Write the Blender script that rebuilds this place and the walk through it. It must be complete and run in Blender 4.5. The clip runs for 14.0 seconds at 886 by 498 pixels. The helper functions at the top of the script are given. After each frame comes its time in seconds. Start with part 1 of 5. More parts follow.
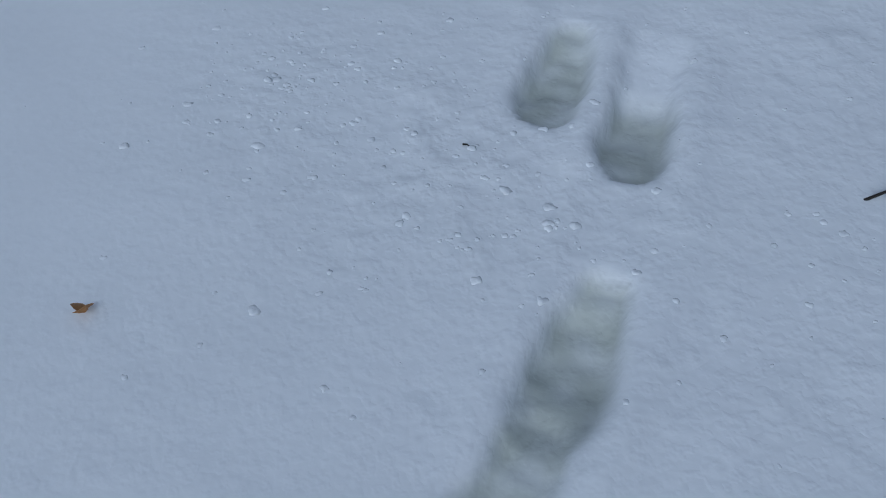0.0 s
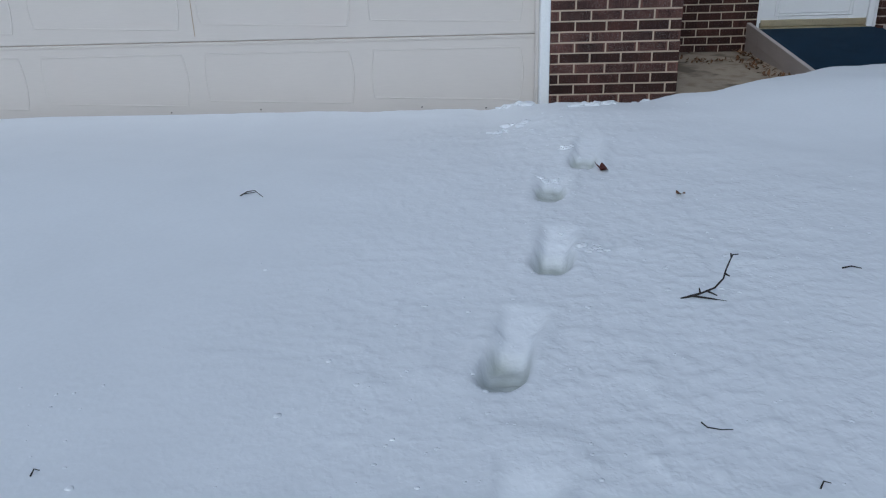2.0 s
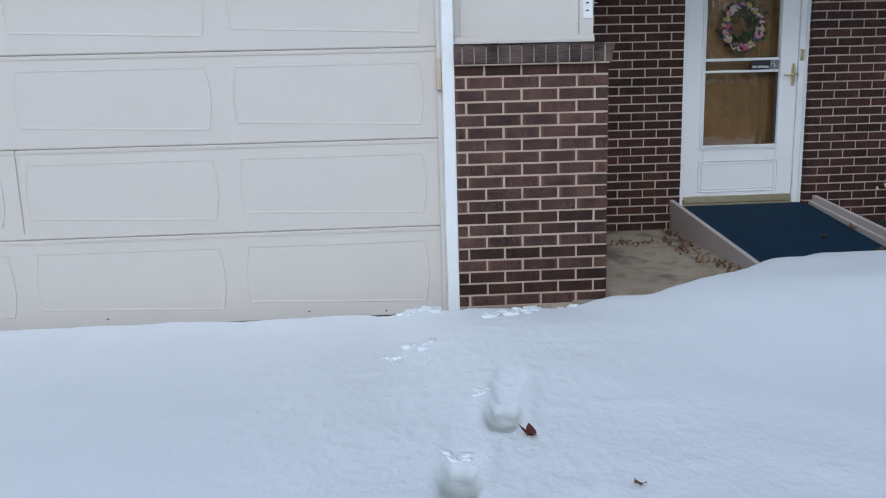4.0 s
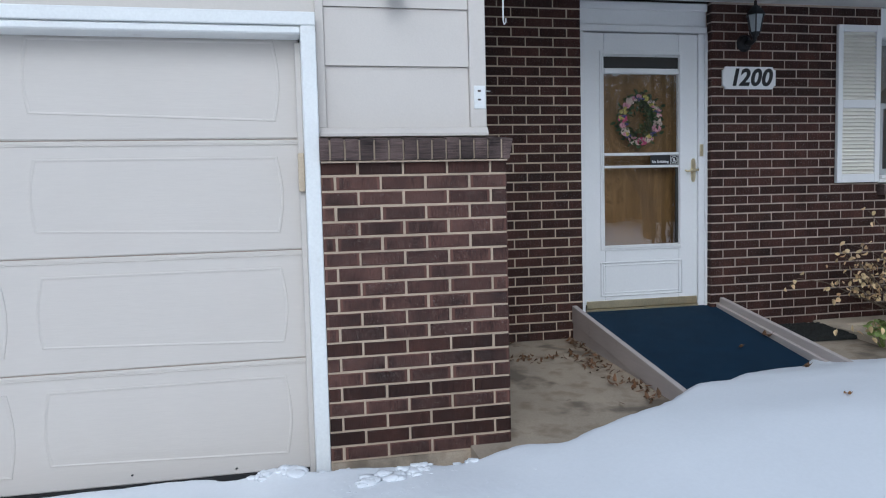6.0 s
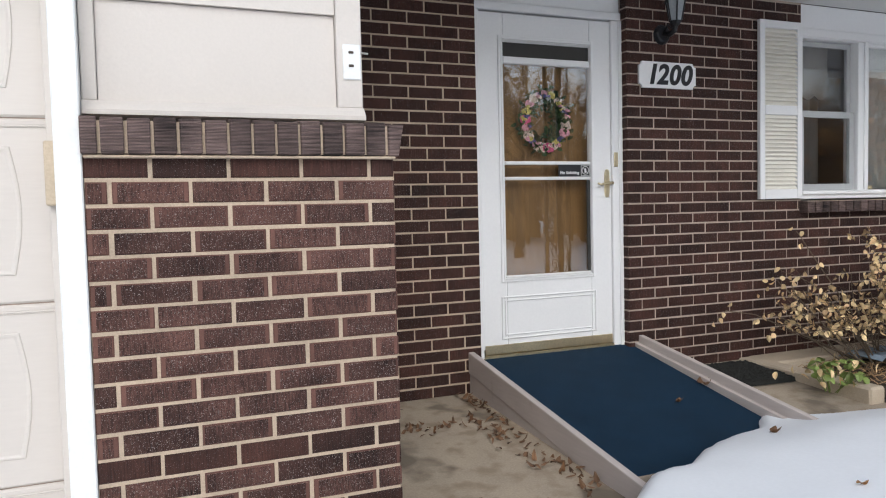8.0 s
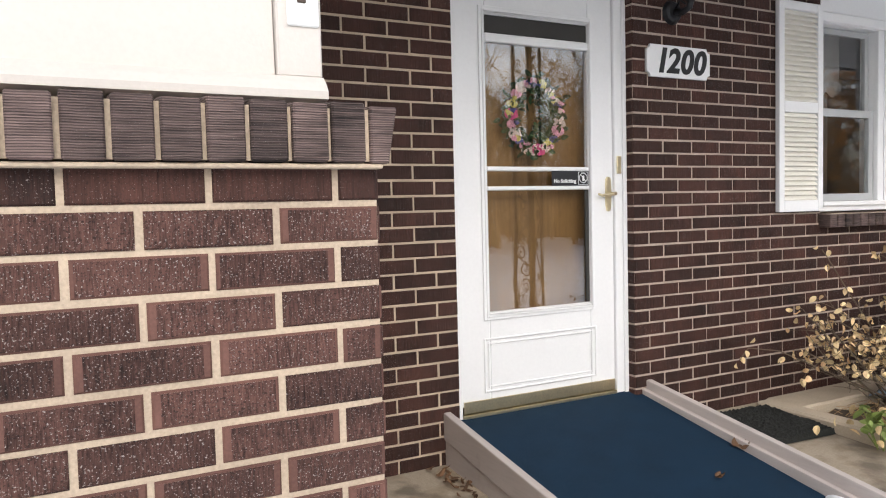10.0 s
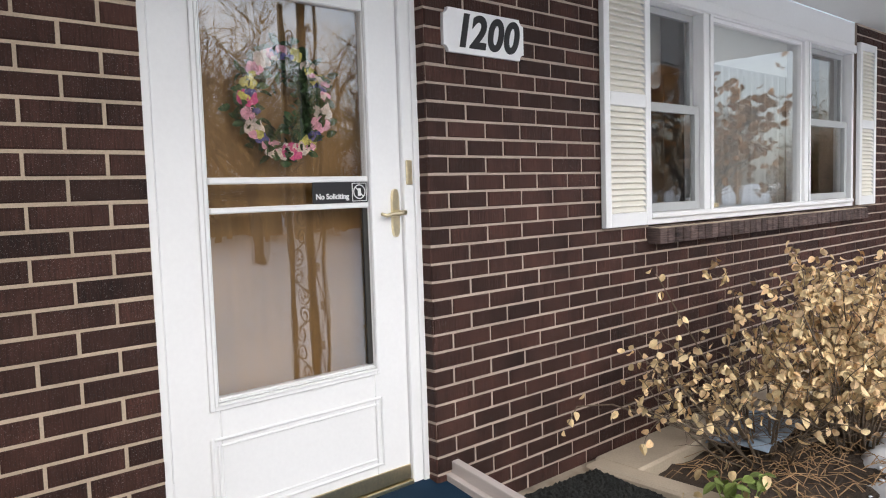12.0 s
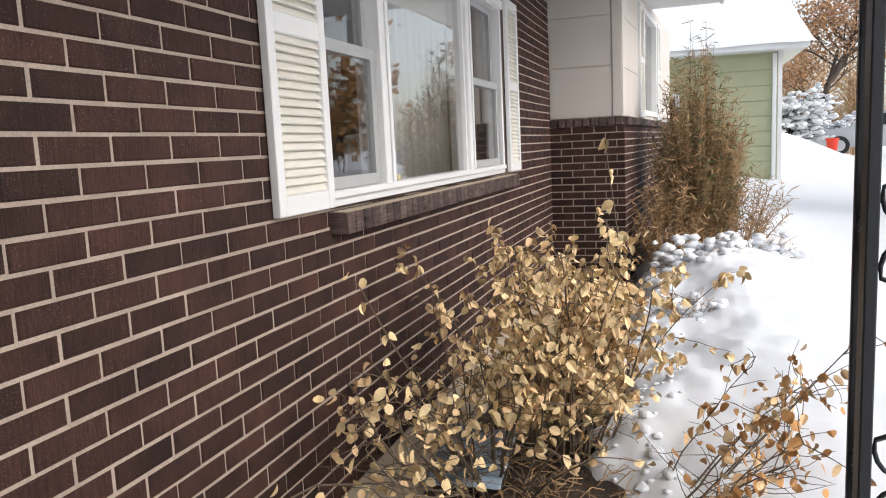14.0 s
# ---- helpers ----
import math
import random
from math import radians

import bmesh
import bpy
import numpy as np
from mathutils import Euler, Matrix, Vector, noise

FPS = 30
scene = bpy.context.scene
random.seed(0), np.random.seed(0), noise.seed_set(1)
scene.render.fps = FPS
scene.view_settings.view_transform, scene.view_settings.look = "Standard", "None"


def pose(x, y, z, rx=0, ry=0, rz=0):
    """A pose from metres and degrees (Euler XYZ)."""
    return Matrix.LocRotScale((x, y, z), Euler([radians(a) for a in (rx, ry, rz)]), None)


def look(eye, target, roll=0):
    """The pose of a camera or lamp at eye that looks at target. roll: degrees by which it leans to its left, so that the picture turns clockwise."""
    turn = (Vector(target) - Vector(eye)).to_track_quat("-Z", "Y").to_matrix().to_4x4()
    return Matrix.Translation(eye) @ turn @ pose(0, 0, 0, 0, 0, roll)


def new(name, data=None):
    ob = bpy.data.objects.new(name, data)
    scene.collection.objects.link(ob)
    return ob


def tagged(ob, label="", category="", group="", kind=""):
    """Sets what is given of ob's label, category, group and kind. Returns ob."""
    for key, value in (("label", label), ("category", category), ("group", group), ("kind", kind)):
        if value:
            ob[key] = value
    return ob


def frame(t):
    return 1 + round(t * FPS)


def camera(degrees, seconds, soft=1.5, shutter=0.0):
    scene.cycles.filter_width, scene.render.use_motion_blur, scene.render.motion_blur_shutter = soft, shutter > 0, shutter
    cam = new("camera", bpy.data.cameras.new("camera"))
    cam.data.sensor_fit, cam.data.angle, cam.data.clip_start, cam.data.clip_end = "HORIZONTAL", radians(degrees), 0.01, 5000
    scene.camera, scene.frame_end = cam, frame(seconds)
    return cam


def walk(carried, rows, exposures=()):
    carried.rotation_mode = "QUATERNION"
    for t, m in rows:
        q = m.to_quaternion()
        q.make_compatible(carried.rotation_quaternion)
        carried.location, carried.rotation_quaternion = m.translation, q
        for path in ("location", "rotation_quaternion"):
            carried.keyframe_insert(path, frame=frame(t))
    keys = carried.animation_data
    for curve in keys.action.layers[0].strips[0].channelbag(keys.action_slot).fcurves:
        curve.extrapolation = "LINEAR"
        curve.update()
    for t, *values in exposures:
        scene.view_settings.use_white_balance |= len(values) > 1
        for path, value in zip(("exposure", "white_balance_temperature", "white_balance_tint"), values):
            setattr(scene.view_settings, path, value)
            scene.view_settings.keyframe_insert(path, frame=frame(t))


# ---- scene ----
cam = camera(61.7, 14.0, 1.1)
PATH = [
    (0, (-0.229, -0.098, 1.265), (-0.556, 1.098, -0.305), -1.7),
    (0.5, (-0.224, 0.111, 1.3), (-0.55, 1.546, -0.054), -1.9),
    (1, (-0.197, 0.299, 1.369), (-0.475, 1.936, 0.253), -1.9),
    (1.5, (-0.195, 0.397, 1.416), (-0.385, 2.173, 0.516), -1.7),
    (2, (-0.138, 0.569, 1.397), (-0.233, 2.432, 0.674), -1.7),
    (2.5, (-0.123, 0.787, 1.457), (-0.147, 2.69, 0.844), -1.7),
    (3, (-0.099, 0.926, 1.485), (-0.075, 2.856, 0.961), -1.6),
    (3.5, (-0.034, 1.275, 1.52), (0.034, 3.226, 1.083), -1.6),
    (6, (0.185, 2.34, 1.664), (0.601, 4.29, 1.516), -1.4),
    (6.5, (0.289, 2.756, 1.685), (0.799, 4.686, 1.556), -1.4),
    (7, (0.342, 2.933, 1.704), (0.948, 4.835, 1.588), -1.4),
    (7.5, (0.421, 3.223, 1.645), (1.119, 5.094, 1.535), -1.4),
    (10, (0.707, 4.477, 1.74), (1.633, 6.246, 1.633), -1.4),
    (10.5, (0.855, 4.773, 1.723), (1.876, 6.489, 1.603), -1.6),
    (11, (0.959, 4.976, 1.79), (2.100, 6.614, 1.667), -1.7),
    (11.5, (1.266, 5.144, 1.782), (2.503, 6.709, 1.644), -1.7),
    (12, (1.517, 5.298, 1.867), (2.852, 6.78, 1.715), -1.8),
    (12.5, (1.884, 5.643, 1.802), (3.315, 7.028, 1.609), -1.9),
    (13, (2.135, 5.87, 1.823), (3.701, 7.095, 1.609), -2.3),
    (13.5, (2.316, 6.005, 1.874), (4.035, 6.995, 1.619), -2.0),
    (14, (2.365, 6.145, 1.872), (4.245, 6.773, 1.6), -2.7),
]
EXPOSURES = [(0.0, -0.74, 5250, 5), (1.0, -0.70, 5300, 5), (2.0, -0.5, 5380, 5), (3.0, -0.28, 5400, 5), (3.7, -0.18, 5430, 5), (6.0, -0.06, 5480, 6), (7.0, 0.14, 5520, 7), (7.5, 0.28, 5900, 8), (10.0, 0.83, 6480, 10),
             (12.0, 0.79, 6330, 10), (14.0, 0.88, 6600, 10)]
walk(cam, [(t, look(eye, target, roll)) for t, eye, target, roll in PATH], EXPOSURES)

# ---- light: an overcast winter sky ----
world = bpy.data.worlds.new("world")
scene.world = world
world.use_nodes = True
wn, wl = world.node_tree.nodes, world.node_tree.links
sky = wn.new("ShaderNodeTexSky")
sky.sky_type = "NISHITA"
sky.sun_disc = False
sky.sun_elevation, sky.sun_rotation = radians(33), radians(192)
sky.air_density, sky.dust_density, sky.ozone_density = 1.0, 2.0, 1.0
wn["Background"].inputs["Strength"].default_value = 0.15
pale = wn.new("ShaderNodeHueSaturation")  # cloud takes most of the blue out of the sky
pale.inputs["Saturation"].default_value = 0.45
wl.new(sky.outputs["Color"], pale.inputs["Color"])
wl.new(pale.outputs["Color"], wn["Background"].inputs["Color"])
sun = new("sun", bpy.data.lights.new("sun", "SUN"))
sun.data.energy, sun.data.angle, sun.data.color = 0.65, radians(60), (1.0, 0.97, 0.93)
sun.matrix_world = look((0, 0, 0), (0.17, 0.82, -0.59))


# ---- materials ----
def material(name, base, rough=0.6, metal=0.0, var=0.15, scale=8.0, fine=90.0, bump=0.15, dist=0.004,
             stretch=(1, 1, 1), piece=0.0, spec=0.5, speck=None, stain=None, emit=None, sss=0.0):
    """A surface with two scales of variation; piece: difference from piece to piece."""
    m = bpy.data.materials.new(name)
    m.use_nodes = True
    n, l = m.node_tree.nodes, m.node_tree.links
    p = n["Principled BSDF"]
    p.inputs["Roughness"].default_value = rough
    p.inputs["Metallic"].default_value = metal
    p.inputs["Specular IOR Level"].default_value = spec
    co = n.new("ShaderNodeTexCoord")
    mp = n.new("ShaderNodeMapping")
    mp.inputs["Scale"].default_value = stretch
    geo = n.new("ShaderNodeNewGeometry")
    l.new(geo.outputs["Position"], mp.inputs["Vector"])
    big, small = n.new("ShaderNodeTexNoise"), n.new("ShaderNodeTexNoise")
    big.inputs["Scale"].default_value, small.inputs["Scale"].default_value = scale, fine
    big.inputs["Detail"].default_value, small.inputs["Detail"].default_value = 5, 6
    l.new(geo.outputs["Position"], big.inputs["Vector"])
    l.new(mp.outputs["Vector"], small.inputs["Vector"])
    add = n.new("ShaderNodeMath")
    add.operation = "ADD"
    l.new(big.outputs["Fac"], add.inputs[0])
    l.new(small.outputs["Fac"], add.inputs[1])
    rng = n.new("ShaderNodeMapRange")
    rng.inputs["From Min"].default_value, rng.inputs["From Max"].default_value = 0.6, 1.4
    rng.inputs["To Min"].default_value, rng.inputs["To Max"].default_value = 1 - var, 1 + var
    l.new(add.outputs[0], rng.inputs["Value"])
    tone = rng.outputs["Result"]
    if piece:
        info = n.new("ShaderNodeObjectInfo")
        both = n.new("ShaderNodeMath")
        both.operation = "ADD"
        l.new(info.outputs["Random"], both.inputs[0])
        l.new(geo.outputs["Random Per Island"], both.inputs[1])
        fr = n.new("ShaderNodeMath")
        fr.operation = "FRACT"
        l.new(both.outputs[0], fr.inputs[0])
        pr = n.new("ShaderNodeMapRange")
        pr.inputs["To Min"].default_value, pr.inputs["To Max"].default_value = 1 - piece, 1 + piece
        l.new(fr.outputs[0], pr.inputs["Value"])
        mul = n.new("ShaderNodeMath")
        mul.operation = "MULTIPLY"
        l.new(pr.outputs["Result"], mul.inputs[0])
        l.new(tone, mul.inputs[1])
        tone = mul.outputs[0]
    vec = n.new("ShaderNodeVectorMath")
    vec.operation = "SCALE"
    vec.inputs[0].default_value = base
    l.new(tone, vec.inputs["Scale"])
    colour = vec.outputs["Vector"]

    def over(colour, tint, size, lo, hi, amount=1.0):
        t = n.new("ShaderNodeTexNoise")
        t.inputs["Scale"].default_value, t.inputs["Detail"].default_value = size, 4
        l.new(geo.outputs["Position"], t.inputs["Vector"])
        r = n.new("ShaderNodeMapRange")
        r.inputs["From Min"].default_value, r.inputs["From Max"].default_value = lo, hi
        r.inputs["To Max"].default_value = amount
        l.new(t.outputs["Fac"], r.inputs["Value"])
        mx = n.new("ShaderNodeMix")
        mx.data_type = "RGBA"
        l.new(r.outputs["Result"], mx.inputs["Factor"])
        l.new(colour, mx.inputs["A"])
        mx.inputs["B"].default_value = (*tint, 1)
        return mx.outputs["Result"]

    if speck:
        colour = over(colour, *speck)
    if stain:
        colour = over(colour, *stain)
    l.new(colour, p.inputs["Base Color"])
    if bump:
        b = n.new("ShaderNodeBump")
        b.inputs["Strength"].default_value, b.inputs["Distance"].default_value = bump, dist
        l.new(small.outputs["Fac"], b.inputs["Height"])
        l.new(b.outputs["Normal"], p.inputs["Normal"])
    if sss:
        p.inputs["Subsurface Weight"].default_value = sss
        p.inputs["Subsurface Radius"].default_value = (0.03, 0.035, 0.04)
    if emit:
        p.inputs["Emission Color"].default_value = (*emit[:3], 1)
        p.inputs["Emission Strength"].default_value = emit[3]
    return m


def glass(name, gloss):
    m = bpy.data.materials.new(name)
    m.use_nodes = True
    n, l = m.node_tree.nodes, m.node_tree.links
    n.remove(n["Principled BSDF"])
    tr, gl, fz, mx = n.new("ShaderNodeBsdfTransparent"), n.new("ShaderNodeBsdfGlossy"), n.new("ShaderNodeLayerWeight"), n.new("ShaderNodeMixShader")
    pw, rg = n.new("ShaderNodeMath"), n.new("ShaderNodeMapRange")
    gl.inputs["Roughness"].default_value = 0.01
    pw.operation = "POWER"
    pw.inputs[1].default_value = 4.0
    rg.inputs["To Min"].default_value = gloss
    l.new(fz.outputs["Facing"], pw.inputs[0])
    l.new(pw.outputs[0], rg.inputs["Value"])
    tex, bp = n.new("ShaderNodeTexNoise"), n.new("ShaderNodeBump")
    tex.inputs["Scale"].default_value = 2.2
    bp.inputs["Strength"].default_value, bp.inputs["Distance"].default_value = 0.05, 0.02
    l.new(tex.outputs["Fac"], bp.inputs["Height"])
    l.new(bp.outputs["Normal"], gl.inputs["Normal"])
    l.new(rg.outputs["Result"], mx.inputs["Fac"])
    l.new(tr.outputs[0], mx.inputs[1])
    l.new(gl.outputs[0], mx.inputs[2])
    l.new(mx.outputs[0], n["Material Output"].inputs["Surface"])
    return m


BRICK_LIGHT = (0.42, 0.38, 0.36)
M = {
    "brick": material("brick", (0.043, 0.0172, 0.0126), 0.75, var=0.75, scale=6, fine=230, bump=1.0, dist=0.004, stretch=(1, 1, 0.06), piece=0.35, spec=0.3,
                      speck=(BRICK_LIGHT, 420, 0.645, 0.70, 0.6), stain=((0.013, 0.007, 0.006), 240, 0.54, 0.68, 0.6)),
    "brick_red": material("brick_red", (0.074, 0.036, 0.029), 0.8, var=1.0, scale=6, fine=300, bump=1.0, dist=0.006, stretch=(1, 1, 0.13), piece=0.3, spec=0.25,
                          speck=(BRICK_LIGHT, 330, 0.605, 0.68, 0.75), stain=((0.018, 0.010, 0.009), 300, 0.56, 0.66, 0.75)),
    "brick_margin": material("brick_margin", (0.125, 0.060, 0.047), 0.75, var=0.25, scale=9, fine=200, bump=0.4, dist=0.003, piece=0.2, spec=0.3),
    "brick_cap": material("brick_cap", (0.155, 0.108, 0.098), 0.75, var=0.9, scale=7, fine=160, bump=1.0, dist=0.008, stretch=(0.06, 0.06, 1), piece=0.3, spec=0.3,
                          speck=(BRICK_LIGHT, 800, 0.64, 0.72, 0.5)),
    "mortar": material("mortar", (0.47, 0.375, 0.28), 0.9, var=0.25, scale=5, fine=180, bump=0.6),
    "mortar_grey": material("grey_mortar", (0.40, 0.32, 0.265), 0.9, var=0.3, scale=5, fine=180, bump=0.6),
    "white": material("white_paint", (0.80, 0.80, 0.80), 0.4, var=0.03, scale=3, fine=60, bump=0.05),
    "trim": material("trim_paint", (0.78, 0.79, 0.78), 0.5, var=0.06, scale=5, fine=80, bump=0.12, stain=((0.55, 0.52, 0.47), 9, 0.66, 0.8, 0.5)),
    "siding": material("siding_paint", (0.60, 0.555, 0.51), 0.55, var=0.04, scale=4, fine=120, bump=0.12, speck=((0.35, 0.33, 0.3), 30, 0.78, 0.8, 0.7)),
    "garage": material("garage_paint", (0.60, 0.555, 0.51), 0.5, var=0.03, scale=2.5, fine=150, bump=0.12, stretch=(0.1, 1, 1), stain=((0.62, 0.55, 0.5), 3, 0.55, 0.8, 0.4)),
    "shutter": material("shutter_paint", (0.80, 0.77, 0.69), 0.5, var=0.05, scale=6, fine=90, bump=0.1),
    "soffit": material("soffit_paint", (0.68, 0.68, 0.67), 0.6, var=0.04, scale=3, fine=60, bump=0.1),
    "concrete": material("concrete", (0.39, 0.32, 0.24), 0.85, var=0.22, scale=3, fine=120, bump=0.4, speck=((0.25, 0.19, 0.13), 9, 0.5, 0.66, 0.7), stain=((0.15, 0.12, 0.09), 2.6, 0.56, 0.64, 0.85)),
    "edging": material("edging", (0.52, 0.43, 0.32), 0.85, var=0.15, scale=5, fine=120, bump=0.4),
    "carpet": material("ramp_carpet", (0.007, 0.026, 0.053), 0.9, var=0.25, scale=6, fine=700, bump=0.8, dist=0.003, spec=0.2, speck=((0.4, 0.45, 0.5), 60, 0.79, 0.81, 0.8)),
    "curb": material("curb_board", (0.50, 0.44, 0.41), 0.6, var=0.08, scale=5, fine=90, bump=0.2, stretch=(1, 0.1, 1), stain=((0.33, 0.27, 0.24), 7, 0.62, 0.75, 0.5)),
    "brass": material("brass", (0.80, 0.69, 0.45), 0.3, metal=1.0, var=0.15, scale=9, fine=90, bump=0.05),
    "silver": material("worn_metal", (0.62, 0.6, 0.55), 0.35, metal=1.0, var=0.15, bump=0.05),
    "wood": material("stained_wood", (0.27, 0.15, 0.048), 0.45, var=0.3, scale=4, fine=60, bump=0.2, stretch=(1, 1, 0.05)),
    "black": material("black_iron", (0.012, 0.013, 0.016), 0.45, var=0.2, bump=0.15),
    "black_print": material("black_print", (0.012, 0.012, 0.014), 0.5, var=0.05, bump=0.0),
    "white_print": material("white_print", (0.8, 0.8, 0.8), 0.5, var=0.02, bump=0.0),
    "dark_strip": material("dark_screen", (0.03, 0.028, 0.025), 0.5, var=0.1, bump=0.1),
    "lamp_glass": material("frosted_lamp_glass", (0.36, 0.39, 0.41), 0.2, var=0.15, bump=0.05),
    "sash": material("grey_sash", (0.42, 0.43, 0.43), 0.5, var=0.05, bump=0.05),
    "sheer": material("sheer_cloth", (0.80, 0.83, 0.80), 0.9, var=0.06, scale=3, fine=60, bump=0.2, stretch=(1, 1, 0.05)),
    "curtain": material("curtain_cloth", (0.50, 0.50, 0.47), 0.9, var=0.1, scale=3, fine=60, bump=0.2, stretch=(1, 1, 0.05)),
    "room": material("room_plaster", (0.28, 0.27, 0.25), 0.9, var=0.05, bump=0.05),
    "mat": material("rubber_mat", (0.018, 0.019, 0.016), 0.9, var=0.5, scale=40, fine=420, bump=1.0, dist=0.01),
    "soil": material("bed_soil", (0.085, 0.060, 0.042), 0.95, var=0.5, scale=14, fine=120, bump=1.0, dist=0.02),
    "bark": material("bush_bark", (0.13, 0.095, 0.065), 0.8, var=0.3, scale=20, fine=150, bump=0.3),
    "twig": material("dark_twig", (0.02, 0.016, 0.013), 0.8, var=0.3, scale=20, fine=150, bump=0.2),
    "tree_bark": material("tree_bark", (0.085, 0.065, 0.05), 0.9, var=0.35, scale=5, fine=60, bump=0.8, dist=0.01),
    "leaf_tan": material("tan_leaf", (0.61, 0.42, 0.23), 0.7, var=0.25, scale=25, fine=180, bump=0.3, piece=0.45),
    "leaf_far": material("russet_crown", (0.42, 0.235, 0.12), 0.7, var=0.25, scale=3, fine=30, bump=0.2, piece=0.4),
    "leaf_gold": material("gold_leaf", (0.73, 0.55, 0.30), 0.65, var=0.2, scale=25, fine=180, bump=0.25, piece=0.40, sss=0.0),
    "leaf_rust": material("rust_leaf", (0.46, 0.23, 0.08), 0.65, var=0.2, scale=25, fine=180, bump=0.25, piece=0.35),
    "leaf_brown": material("dead_leaf", (0.15, 0.078, 0.038), 0.75, var=0.25, scale=30, fine=200, bump=0.3, piece=0.5),
    "leaf_red": material("dark_red_leaf", (0.085, 0.018, 0.012), 0.7, var=0.3, scale=40, fine=200, bump=0.3),
    "leaf_green": material("green_leaf", (0.19, 0.25, 0.06), 0.5, var=0.2, scale=25, fine=160, bump=0.2, piece=0.4),
    "conifer": material("conifer_green", (0.13, 0.15, 0.06), 0.7, var=0.3, scale=10, fine=80, bump=0.2, piece=0.4),
    "dry": material("dry_stem", (0.37, 0.235, 0.12), 0.8, var=0.3, scale=12, fine=80, bump=0.2, piece=0.35),
    "blue": material("blue_plastic", (0.30, 0.38, 0.47), 0.2, var=0.1, scale=8, fine=60, bump=0.15),
    "green_house": material("green_siding", (0.42, 0.43, 0.27), 0.7, var=0.06, scale=2, fine=40, bump=0.15),
    "red": material("red_plastic", (0.75, 0.05, 0.02), 0.45, var=0.05, bump=0.05),
    "car": material("silver_car_paint", (0.50, 0.53, 0.56), 0.35, metal=0.3, var=0.05, bump=0.0),
    "tyre": material("tyre_rubber", (0.02, 0.02, 0.02), 0.8, var=0.2, bump=0.2),
    "car_glass": material("dark_car_glass", (0.03, 0.035, 0.04), 0.1, var=0.05, bump=0.0),
    "pink": material("pink_petal", (0.80, 0.38, 0.46), 0.7, var=0.15, bump=0.2, piece=0.3),
    "hot_pink": material("hot_pink_petal", (0.72, 0.09, 0.25), 0.7, var=0.15, bump=0.2),
    "yellow": material("yellow_petal", (0.66, 0.58, 0.15), 0.7, var=0.15, bump=0.2, piece=0.3),
    "violet": material("violet_petal", (0.13, 0.12, 0.30), 0.7, var=0.15, bump=0.2, piece=0.3),
    "cream": material("cream_petal", (0.80, 0.66, 0.55), 0.7, var=0.15, bump=0.2, piece=0.2),
    "wreath_leaf": material("wreath_leaf", (0.055, 0.105, 0.035), 0.6, var=0.25, bump=0.2, piece=0.4),
    "snow_cap": material("settled_snow", (0.82, 0.84, 0.87), 0.75, var=0.04, scale=4, fine=60, bump=0.35, dist=0.01),
    "glass": glass("window_glass", 0.17),
    "door_glass": glass("storm_glass", 0.16),
    "screen_glass": glass("screened_glass", 0.06),
    "roofing": material("roof_shingle", (0.12, 0.11, 0.10), 0.9, var=0.2, bump=0.5),
}


def snow_material():
    m = material("snow", (0.82, 0.84, 0.87), 0.7, var=0.03, scale=3, fine=60, bump=0.12, dist=0.005)
    n, l = m.node_tree.nodes, m.node_tree.links
    p = n["Principled BSDF"]
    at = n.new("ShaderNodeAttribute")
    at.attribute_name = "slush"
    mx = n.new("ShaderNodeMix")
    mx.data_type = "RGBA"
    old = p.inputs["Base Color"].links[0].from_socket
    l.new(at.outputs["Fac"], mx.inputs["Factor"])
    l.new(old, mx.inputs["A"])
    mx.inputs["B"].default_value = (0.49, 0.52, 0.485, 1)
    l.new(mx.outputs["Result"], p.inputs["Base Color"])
    # crumbs where the snow is trodden
    geo, tr = n.new("ShaderNodeNewGeometry"), n.new("ShaderNodeAttribute")
    tr.attribute_name = "trodden"
    total = None
    for size, lo, hi, amount in ((20, 0.5, 0.85, 1.0), (48, 0.5, 0.85, 0.45), (11, 0.45, 0.2, -0.8)):
        t, r = n.new("ShaderNodeTexNoise"), n.new("ShaderNodeMapRange")
        t.inputs["Scale"].default_value, t.inputs["Detail"].default_value, t.inputs["Roughness"].default_value = size, 2, 0.5
        r.inputs["From Min"].default_value, r.inputs["From Max"].default_value, r.inputs["To Max"].default_value = lo, hi, amount
        l.new(geo.outputs["Position"], t.inputs["Vector"])
        l.new(t.outputs["Fac"], r.inputs["Value"])
        if total is None:
            total = r.outputs["Result"]
        else:
            a = n.new("ShaderNodeMath")
            l.new(total, a.inputs[0])
            l.new(r.outputs["Result"], a.inputs[1])
            total = a.outputs[0]
    by = n.new("ShaderNodeMath")
    by.operation = "MULTIPLY"
    l.new(total, by.inputs[0])
    l.new(tr.outputs["Fac"], by.inputs[1])
    b = n.new("ShaderNodeBump")
    b.inputs["Strength"].default_value, b.inputs["Distance"].default_value = 0.2, 0.012
    l.new(by.outputs[0], b.inputs["Height"])
    l.new(p.inputs["Normal"].links[0].from_socket, b.inputs["Normal"])
    l.new(b.outputs["Normal"], p.inputs["Normal"])
    return m


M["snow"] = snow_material()


